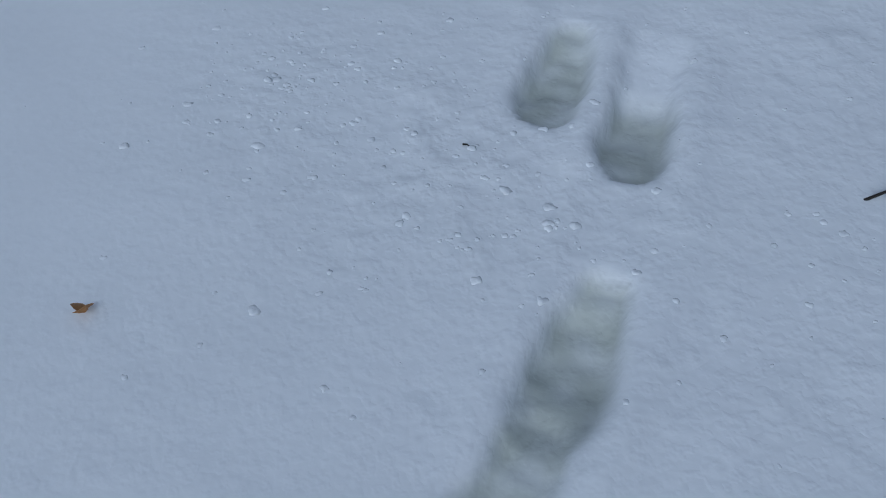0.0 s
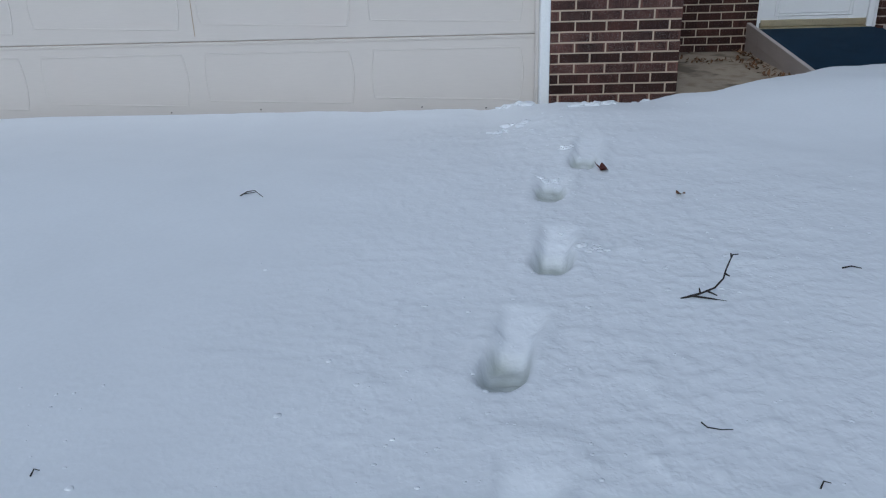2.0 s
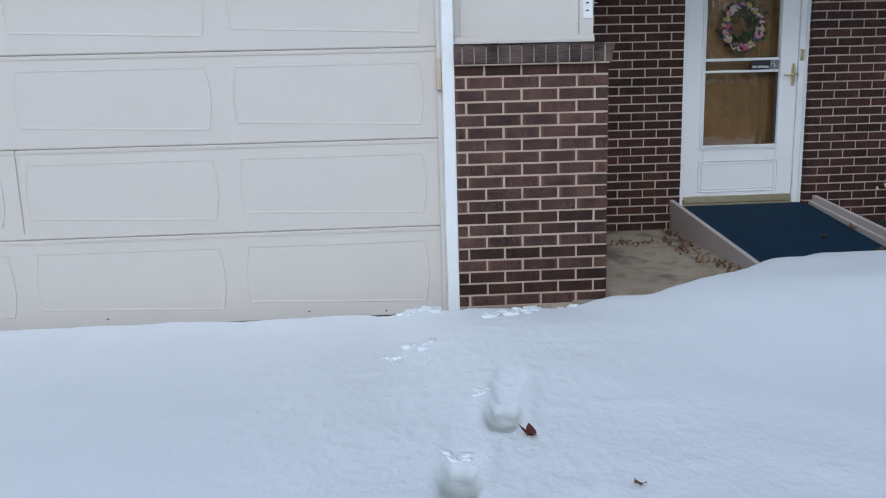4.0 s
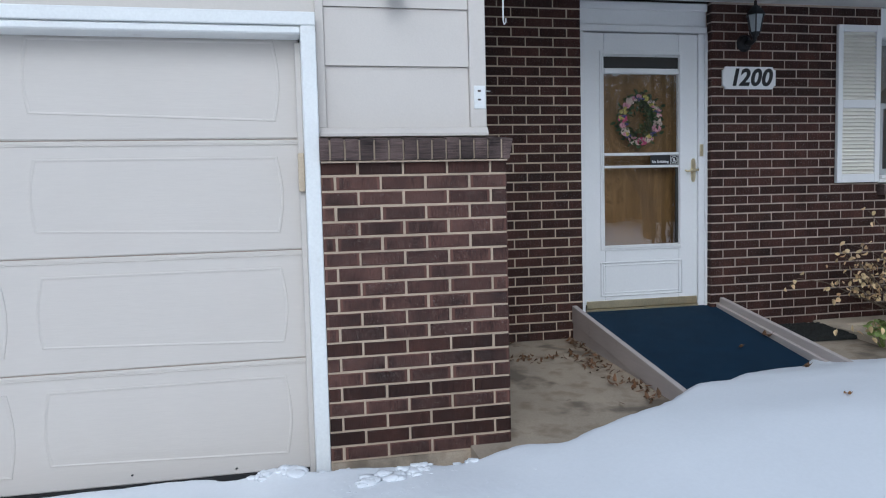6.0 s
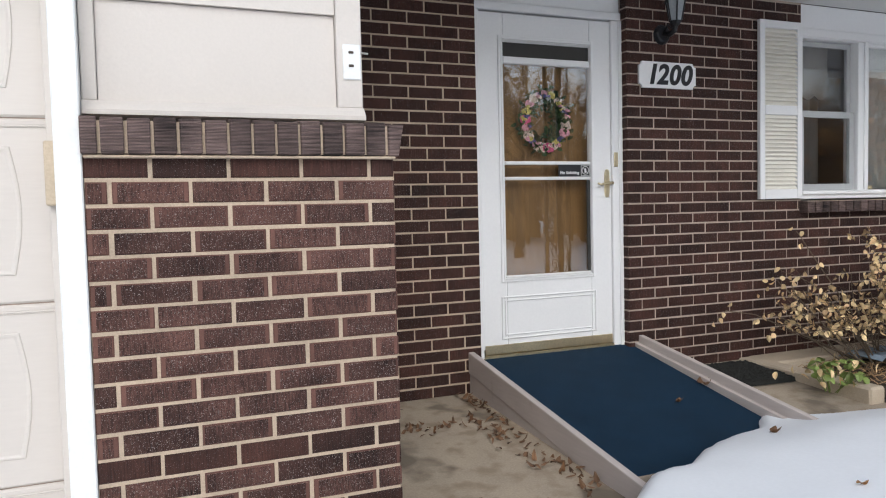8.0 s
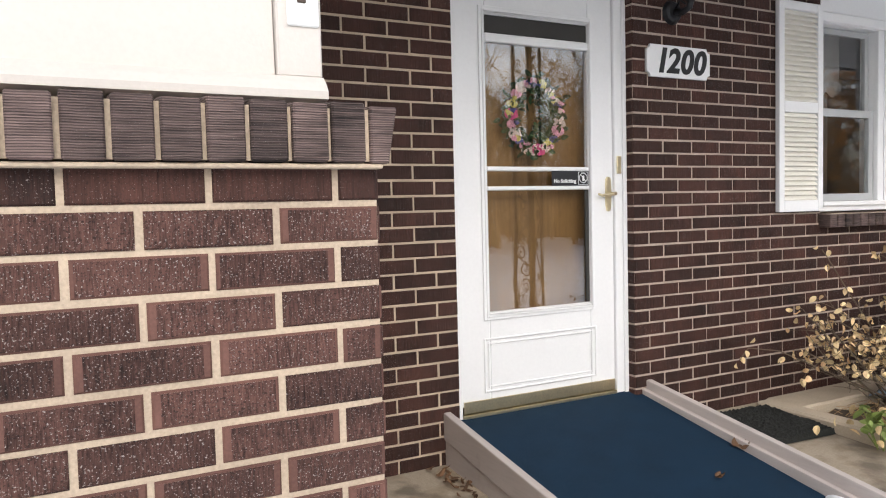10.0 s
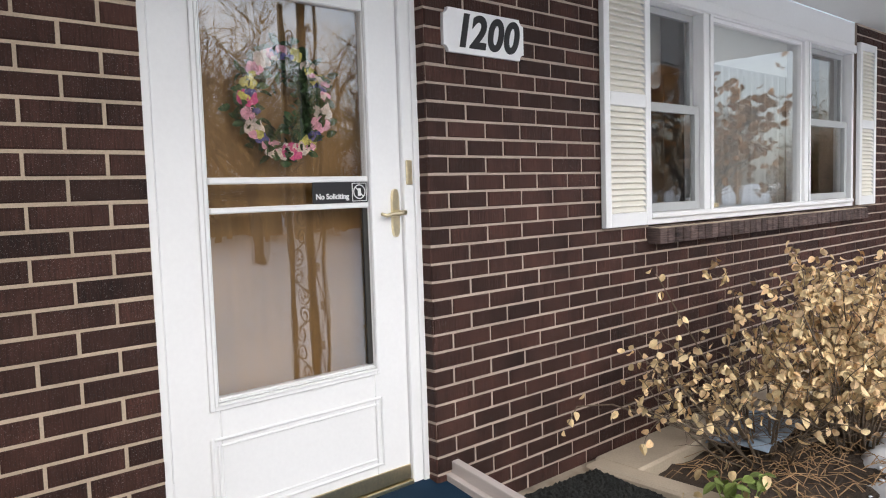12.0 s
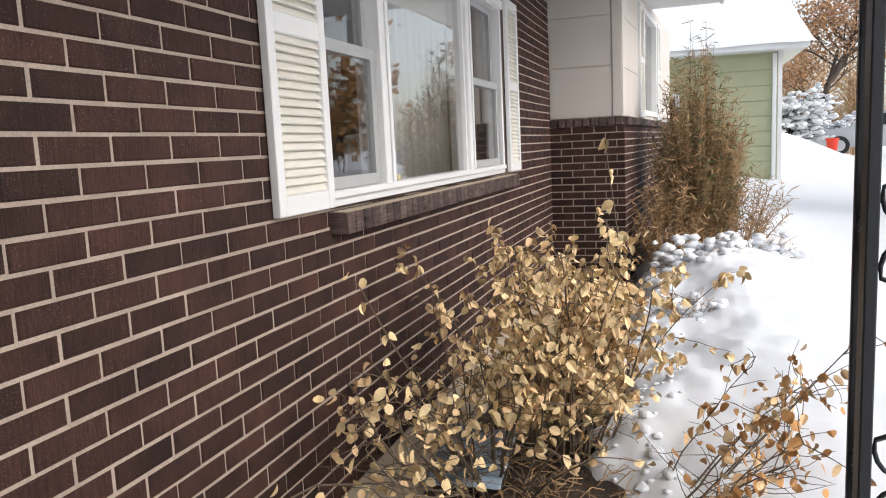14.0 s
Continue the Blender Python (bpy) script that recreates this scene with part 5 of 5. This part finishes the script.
for x, y, r in ((0.26, 2.95, 0.024), (0.17, 3.74, 0.028), (0.10, 4.86, 0.045), (0.0, 4.8, 0.03), (0.47, 5.17, 0.045), (0.60, 5.22, 0.045), (0.70, 5.28, 0.035), (0.30, 4.2, 0.025), (0.24, 5.50, 0.06), (0.15, 5.52, 0.045), (0.05, 5.52, 0.03), (0.9, 5.3, 0.03)):
    for _ in range(10):
        s = r * rng.uniform(0.3, 0.75)
        px, py = x + rng.gauss(0, 0.9 * r), y + rng.gauss(0, 0.7 * r)
        clods.append((px, py, level_at(px, py) + 0.12 * s, s))
for i in range(70):
    x, y = rng.uniform(4.7, 7.2), rng.gauss(6.3, 0.12)
    r = 0.008 + abs(rng.gauss(0, 0.016))
    clods.append((x, y, max(0.565, level_at(x, y)) + 0.2 * r, r))
me = lump_cloud(clods, rng, 0.42)
me.materials.append(M["snow_cap"])
me.shade_smooth()
tagged(new("snow_clods", me), "broken clods of snow kicked up along the track", "snow", kind="stuff")

# ---- east side: juniper, snowy shrubs, neighbour, street ----
def tufts(name, at, label, count, spread_, height, mat, seed, flare=0.3, top=None):
    rng = random.Random(seed)
    ob = holder(name, at, label, "shrub")
    bm, bt = bmesh.new(), bmesh.new()
    for i in range(count):
        a, r = rng.uniform(0, 6.3), spread_ * math.sqrt(rng.random())
        base = Vector((0.35 * r * math.cos(a), 0.35 * r * math.sin(a), 0))
        h = height * rng.uniform(0.35, 1.0) * (1 - 0.45 * r / spread_)
        tip = Vector((r * math.cos(a) * (1 + flare), r * math.sin(a) * (1 + flare), h))
        mid = (base + tip) / 2 + Vector((rng.uniform(-.05, .05), rng.uniform(-.05, .05), 0.1 * h))
        tube(bm, [base, mid, tip], 0.006, 0.002, sides=4)
        for k in range(9):
            u = 0.3 + 0.7 * k / 8
            p = base.lerp(mid, u * 2) if u < 0.5 else mid.lerp(tip, u * 2 - 1)
            q = bt if top and (p.z > 0.84 * height or rng.random() < 0.3) else bm
            for _ in range(3):
                leaf_mesh(q, p, (rng.uniform(-0.3, 1.2), rng.uniform(-0.8, 0.8), rng.uniform(0, 6.3)), rng.uniform(0.04, 0.12), 0.009, 0.15)
    tagged(part("growth", bm, mat, ob), kind="stuff")
    if top:
        tagged(part("top_growth", bt, top, ob), kind="stuff")
    else:
        bt.free()
    return ob


tufts("juniper", (10.5, 6.05, 0.55), "tall brown juniper with a green tip beside the wing", 620, 0.46, 2.62, "dry", 14, 0.15, "conifer")
tufts("juniper", (10.9, 5.65, 0.5), "dry brown ornamental grass in snow", 90, 0.45, 1.4, "dry", 15, 0.3)
tufts("juniper", (9.85, 6.35, 0.5), "dry brown grass clump at the wing's corner", 80, 0.35, 1.3, "dry", 16, 0.3)


def snowy_shrub(at, r, seed, label, n=90, load=0.17):
    rng = random.Random(seed)
    ob = holder("snowy_shrub", at, label, "shrub")
    bm = bmesh.new()
    spots = []
    for i in range(n):
        a = rng.uniform(0, 6.3)
        d = Vector((math.cos(a), math.sin(a), rng.uniform(0.15, 1.5))).normalized() * r * rng.uniform(0.7, 1.2)
        pts = [Vector((0.2 * d.x, 0.2 * d.y, -0.05)), d * 0.5 + Vector((0, 0, 0.12 * r)), d * 0.8 + Vector((0, 0, 0.06 * r)), d]
        tube(bm, pts, 0.006 * r + 0.003, 0.002, sides=4)
        for k in range(5):
            u = rng.uniform(0.4, 1.0)
            p = d * u + Vector((rng.uniform(-.1, .1), rng.uniform(-.1, .1), 0.04)) * r
            e = p + Vector((rng.uniform(-1, 1), rng.uniform(-1, 1), rng.uniform(-0.3, 0.8))) * 0.2 * r
            tube(bm, [d * u, e], 0.003 * r + 0.001, 0.001, sides=3)
            if r > 1 or k < 3:
                spots.append((p.x, p.y, p.z, r * load * rng.uniform(0.35, 1.0)))
    tagged(part("brushwood", bm, "dry" if r < 1 else "twig", ob), kind="stuff")
    me = lump_cloud(spots, rng, 0.45 if r > 1 else 0.5)
    me.materials.append(M["snow_cap"])
    me.shade_smooth()
    load_ob = new("snow_load", me)
    load_ob.parent = ob
    tagged(load_ob, "clinging white snow", kind="stuff")
    return ob


snowy_shrub((9.2, 6.05, 0.55), 0.50, 41, "low shrub bent under fresh snow beside the wing")
snowy_shrub((10.0, 5.55, 0.5), 0.45, 42, "low shrub bent under fresh snow by the juniper")
snowy_shrub((7.4, 6.15, 0.55), 0.32, 43, "small shrub buried in snow in the bed")
snowy_shrub((31.0, 3.1, 1.3), 2.1, 44, "large round shrub loaded with snow by the street", 260, 0.09)
snowy_shrub((34.0, 1.2, 1.2), 1.5, 45, "round shrub loaded with snow by the street", 160, 0.09)
# lumps of snow lying in the bed and on its shrubs
rng = random.Random(51)
for x, y, r in ((6.6, 6.5, 0.10), (8.3, 6.35, 0.15)):
    bm = bmesh.new()
    lump(bm, (0, 0, 0), r, rng, 0.5, 3)
    ob = single("snow_mound", bm, "snow_cap", "rounded mound of fresh snow in the planting bed", "snow", group="snow mounds in the bed", smooth=True)
    ob.location = (x, y, max(0.58, level_at(x, y)) + 0.15 * r)

house = holder("neighbour_house", (22, 4.05, 0), "pale green neighbouring house with thick snow on its roof", "house")
part("wall", box(0.0, 9.0, 0.0, 12.0, -0.3, 3.75), "green_house", house)
for k in range(10):
    part("siding_board", box(-0.02, 0.0, 0.06, 11.9, 0.1 + k * 0.36, 0.445 + k * 0.36, 0.005), "green_house", house)
part("corner_board", box(-0.03, 0.09, -0.03, 0.06, -0.3, 3.75), "white", house)
part("downspout", box(-0.12, -0.03, 0.10, 0.19, 0.0, 3.7, 0.01), "trim", house)
part("window", box(-0.03, -0.021, 2.3, 3.3, 1.4, 2.9), "white", house)
part("window_pane", box(-0.035, -0.031, 2.4, 3.2, 1.5, 2.8), "car_glass", house)
part("soffit", box(-0.8, 9.6, -0.5, 12.6, 3.75, 3.83), "soffit", house)
part("gutter", box(-0.92, -0.8, -0.5, 12.6, 3.72, 3.88, 0.02), "trim", house)
bm = bmesh.new()
grid = bmesh.ops.create_grid(bm, x_segments=30, y_segments=40, size=0.5)["verts"]
for v in grid:
    x, y = v.co.x * 10.8 + 4.4, v.co.y * 13.4 + 6.1
    edge = max(abs(v.co.x), abs(v.co.y))
    up = min(x + 0.9, 1e9) * 0.35 if x < 4.4 else (10.0 - x) * 0.35 - 0.05
    v.co = Vector((x, y, 3.84 + max(0, up) + (0.42 if edge < 0.47 else (0.28 if edge < 0.499 else 0.0)) + 0.04 * noise.noise((x, y, 0))))
part("roof_snow", bm, "snow_cap", house, "deep rounded snow on the roof", smooth=True)
part("roof", slope(-0.9, 9.7, -0.55, 3.82, 12.7, 3.83, 0.02), "roofing", house)

bucket = holder("bucket", (28.0, 1.93, level_at(28.0, 1.93) + 0.16), "bright red plastic bin standing on the snow bank", "bin")
bm = bmesh.new()
tube(bm, [(0, 0, -0.25), (0, 0, 0.1), (0, 0, 0.42)], 0.20, 0.27, sides=14)
part("body", bm, "red", bucket)
bm = bmesh.new()
tube(bm, [(0, 0, 0.40), (0, 0, 0.46)], 0.30, 0.29, sides=14)
part("rim", bm, "red", bucket)
bucket.scale = (0.66, 0.66, 0.66)

car = holder("parked_car", (31.0, -0.2, 0.98), "silver grey car parked in the snowy street", "car")
bm = prism([(-2.2, 0.25), (2.2, 0.25), (2.25, 0.65), (1.9, 0.85), (1.15, 0.92), (0.55, 1.4), (-1.0, 1.42), (-1.75, 0.95), (-2.2, 0.85)], -0.85, 0.85)
bmesh.ops.bevel(bm, geom=bm.edges[:], offset=0.07, segments=2, affect="EDGES")
body = part("body", bm, "car", car, smooth=False)
part("side_window", prism([(-1.35, 0.95), (0.85, 0.95), (0.45, 1.32), (-0.9, 1.33)], 0.845, 0.86), "car_glass", car)
part("side_window", prism([(-1.35, 0.95), (0.85, 0.95), (0.45, 1.32), (-0.9, 1.33)], -0.86, -0.845), "car_glass", car)
for x in (-1.4, 1.4):
    for y in (-0.8, 0.8):
        bm = bmesh.new()
        tube(bm, [(x, y - 0.1, 0.32), (x, y + 0.1, 0.32)], 0.32, sides=18)
        wheel = part("wheel", bm, "tyre", car)
        bm = bmesh.new()
        s = 0.105 if y > 0 else -0.105
        tube(bm, [(x, y, 0.32), (x, y + s, 0.32)], 0.19, sides=14)
        part("rim", bm, "car", wheel)
car.rotation_euler = (0, 0, radians(80))


def tree(at, height, seed, label, leaf=None, leaf_n=0, spread_=0.5, r=0.22, levels=4, leaf_size=0.20):
    rng = random.Random(seed)
    ob = holder("tree", at, label, "tree")
    bm, lv = bmesh.new(), bmesh.new()
    ends = []

    def grow(p, d, length, r, level):
        pts = [p]
        for i in range(4):
            d = (d + Vector((rng.uniform(-1, 1), rng.uniform(-1, 1), rng.uniform(-0.4, 0.8))) * 0.16).normalized()
            p = p + d * length / 4
            pts.append(p)
        tube(bm, pts, r, r * 0.6, sides=7 if level < 2 else 4)
        if level >= levels:
            ends.append(p)
            return
        for k in range(3 if level else 5):
            a = rng.uniform(0, 6.3)
            q = pts[rng.choice((2, 3, 4))]
            side = Vector((math.cos(a), math.sin(a), rng.uniform(0.1, 0.9))).normalized()
            grow(q, (d * (1 - spread_) + side * spread_ * 1.6).normalized(), length * rng.uniform(0.55, 0.8), r * 0.5, level + 1)

    grow(Vector((0, 0, -0.3)), Vector((0, 0, 1)), height * 0.36, r, 0)
    part("trunk", bm, "tree_bark", ob)
    if leaf:
        for e in ends:
            for _ in range(leaf_n):
                q = e + Vector((rng.gauss(0, .35), rng.gauss(0, .35), rng.gauss(0, .3)))
                leaf_mesh(lv, q, (rng.uniform(0, 6), rng.uniform(0, 6), rng.uniform(0, 6)), leaf_size, leaf_size * 0.6, 0.3)
        tagged(part("crown", lv, leaf, ob), kind="stuff")
    else:
        lv.free()
    return ob


tree((42, 0.2, 0.3), 11.0, 61, "tree with rusty brown autumn leaves across the street", "leaf_far", 46, 0.6, leaf_size=0.13)
tree((36, 5.2, 0.3), 8.0, 62, "bare tree with snow behind the neighbouring house", None, 0, 0.55, 0.16)
tree((45, -5.0, 0.3), 9.0, 63, "bare tree far along the street", None, 0, 0.55, 0.2)
tree((3.5, -7.5, 0.0), 9.0, 64, "large bare tree in the front yard", None, 0, 0.55, 0.26, 5)
tree((11.5, -9.0, 0.0), 9.0, 65, "bare tree in the snowy front yard", None, 0, 0.55, 0.22, 5)
tree((19.0, -6.5, 0.0), 8.0, 66, "tree with some rusty leaves in the front yard", "leaf_rust", 5, 0.55, 0.2)
tree((-6.0, -12.0, 0.0), 9.0, 67, "bare tree across the snowy yard", None, 0, 0.55, 0.22)
tree((17.5, 0.2, 0.0), 7.0, 68, "tree with thin rusty leaves beside the drive", "leaf_rust", 8, 0.55, 0.16)
for x, y, w in ((8.0, -26.0, 14.0), (28.0, -27.0, 12.0)):
    far = holder("far_house", (x, y, 0.0), "brown house across the street with a snowy roof", "house")
    part("wall", box(0, w, -7, 0, -0.3, 2.8), "dry", far)
    part("roof", slope(-0.5, w + 0.5, 0.6, 2.75, -3.5, 4.6, 0.1), "snow_cap", far, "snow covered roof")
    part("roof", slope(-0.5, w + 0.5, -7.6, 2.75, -3.5, 4.6, 0.1), "snow_cap", far, "snow covered roof")
    for k in range(3):
        part("window", box(1.5 + k * 4, 3.0 + k * 4, 0.0, 0.03, 0.9, 2.2), "car_glass", far)

# bare woods behind the houses across the street
rng = random.Random(91)
wood_v, wood_f = [], []


def pole(a, b, r0, r1):
    a, b = Vector(a), Vector(b)
    side = (b - a).orthogonal().normalized()
    up = (b - a).normalized().cross(side)
    k = len(wood_v)
    for p, r in ((a, r0), (b, r1)):
        for j in range(3):
            w = 2 * math.pi * j / 3
            wood_v.append(tuple(p + r * (math.cos(w) * side + math.sin(w) * up)))
    wood_f.extend(((k, k + 1, k + 4, k + 3), (k + 1, k + 2, k + 5, k + 4), (k + 2, k, k + 3, k + 5)))


for i in range(250):
    x, y, h = rng.uniform(-30, 75), rng.uniform(-42, -20), rng.uniform(6.5, 11.5)
    if i >= 185:
        x, y, h = rng.uniform(6, 48), rng.uniform(-31, -18), rng.uniform(9, 14)
    elif i >= 150:
        x, y = rng.uniform(52, 75), rng.uniform(-14, 16)
    foot = Vector((x, y, -0.3))
    pole(foot, foot + Vector((0, 0, 0.7 * h)), 0.16, 0.07)
    for j in range(34):
        a, u = rng.uniform(0, 6.3), rng.uniform(0.1, 0.7)
        p = foot + Vector((0, 0, u * h))
        q = p + Vector((math.cos(a), math.sin(a), rng.uniform(0.4, 1.6))).normalized() * h * rng.uniform(0.16, 0.34)
        pole(p, q, 0.045, 0.02)
        for _ in range(5):
            o = p.lerp(q, rng.uniform(0.3, 1.0))
            pole(o, o + Vector((rng.gauss(0, 0.5), rng.gauss(0, 0.5), rng.uniform(0, 0.9))), 0.022, 0.01)
me = bpy.data.meshes.new("woods")
me.from_pydata(wood_v, [], wood_f)
me.materials.append(M["dry"])
tagged(new("woods", me), "bare brown woods beyond the houses across the street", "trees", kind="stuff")

# things high on the garage corner
cord = holder("hanging_hook", (1.243, 5.80, 2.462), "thin white wire hook hanging from the eave", "hook")
bm = bmesh.new()
tube(bm, [(0.0, 0, 0.570), (0.003, 0, 0.3), (0.0, 0, 0.02), (0.006, 0, 0.0), (0.014, 0, 0.012), (0.013, 0, 0.03)], 0.0035, sides=6)
part("wire", bm, "white", cord)
flood = holder("flood_lamp", (0.70, 5.70, 2.60), "small black outdoor lamp over the brick pier", "wall lamp")
bm = bmesh.new()
tube(bm, [(0, 0.025, 0.0), (0, 0.0, 0.0)], 0.045, sides=12)
part("base", bm, "black", flood)
bm = bmesh.new()
tube(bm, [(0, 0.0, 0.0), (0, -0.04, -0.02), (0, -0.10, -0.045)], 0.022, 0.045, sides=12)
part("head", bm, "black", flood)

# small hook on the corner board of the siding
hook = holder("cable_clip", (1.094, 5.713, 2.106), "small white metal clip with worn screws", "wall clip")
part("plate", box(-0.026, 0.03, -0.006, 0.0, -0.052, 0.055, 0.003), "trim", hook)
for z in (0.03, -0.01):
    part("screw", box(-0.009, 0.007, -0.009, -0.006, z - 0.004, z + 0.004, 0.0015), "tree_bark", hook)
bm = bmesh.new()
tube(bm, [(0.03, -0.006, 0.03), (0.052, -0.008, 0.028)], 0.003, sides=6)
part("pin", bm, "silver", hook)

# ---- bricks ----
Z0 = 1.665 - 17 * COURSE
lay(wall_front, (3.335, WY), 0, 6.105, Z0, 37, holes=((1.465, 4.285, 1.64, 3.1),), near=(0.0, 1.55), shift=-0.003)
lay(wall_front, (8.352, WY), 0, 1.088, Z0 + 37 * COURSE, 6, first=1)
lay(wall_front, (3.335, 7.445), -90, 0.06, Z0, 37, first=1, module=0.12, near=(0, 0.1))
lay(wall_porch, (1.196, 7.40), 0, 1.106, Z0, 37, near=(0.0, 2.0), shift=-0.127)
def pier_brick(c):
    """The courses differ: reddish ones above, darker ones at the foot; the top one's dark brick paints the cap's shade.
    """
    return "brick" if c == 19 or c in (1, 2, 4, 7) else "brick_red"


lay(wall_garage_pier, (0.352, 5.651), 0, 0.844, 0.467, 20, pier_brick, module=0.2035, shift=-0.1448, near=(0, 1))
lay(wall_garage_pier, (1.196, 5.651), 90, 0.279, 0.467, 20, pier_brick, first=1, module=0.2035, near=(0, 1))
lay(wall_garage_side, (1.196, 5.93), 90, 1.47, 0.467, 20, "brick")
lay(wall_wing, (9.44, 7.385), -90, 0.685, Z0, 22, first=1, near=(0, 1))
lay(wall_wing_south, (9.44, 6.70), 0, 5.1, Z0, 22)
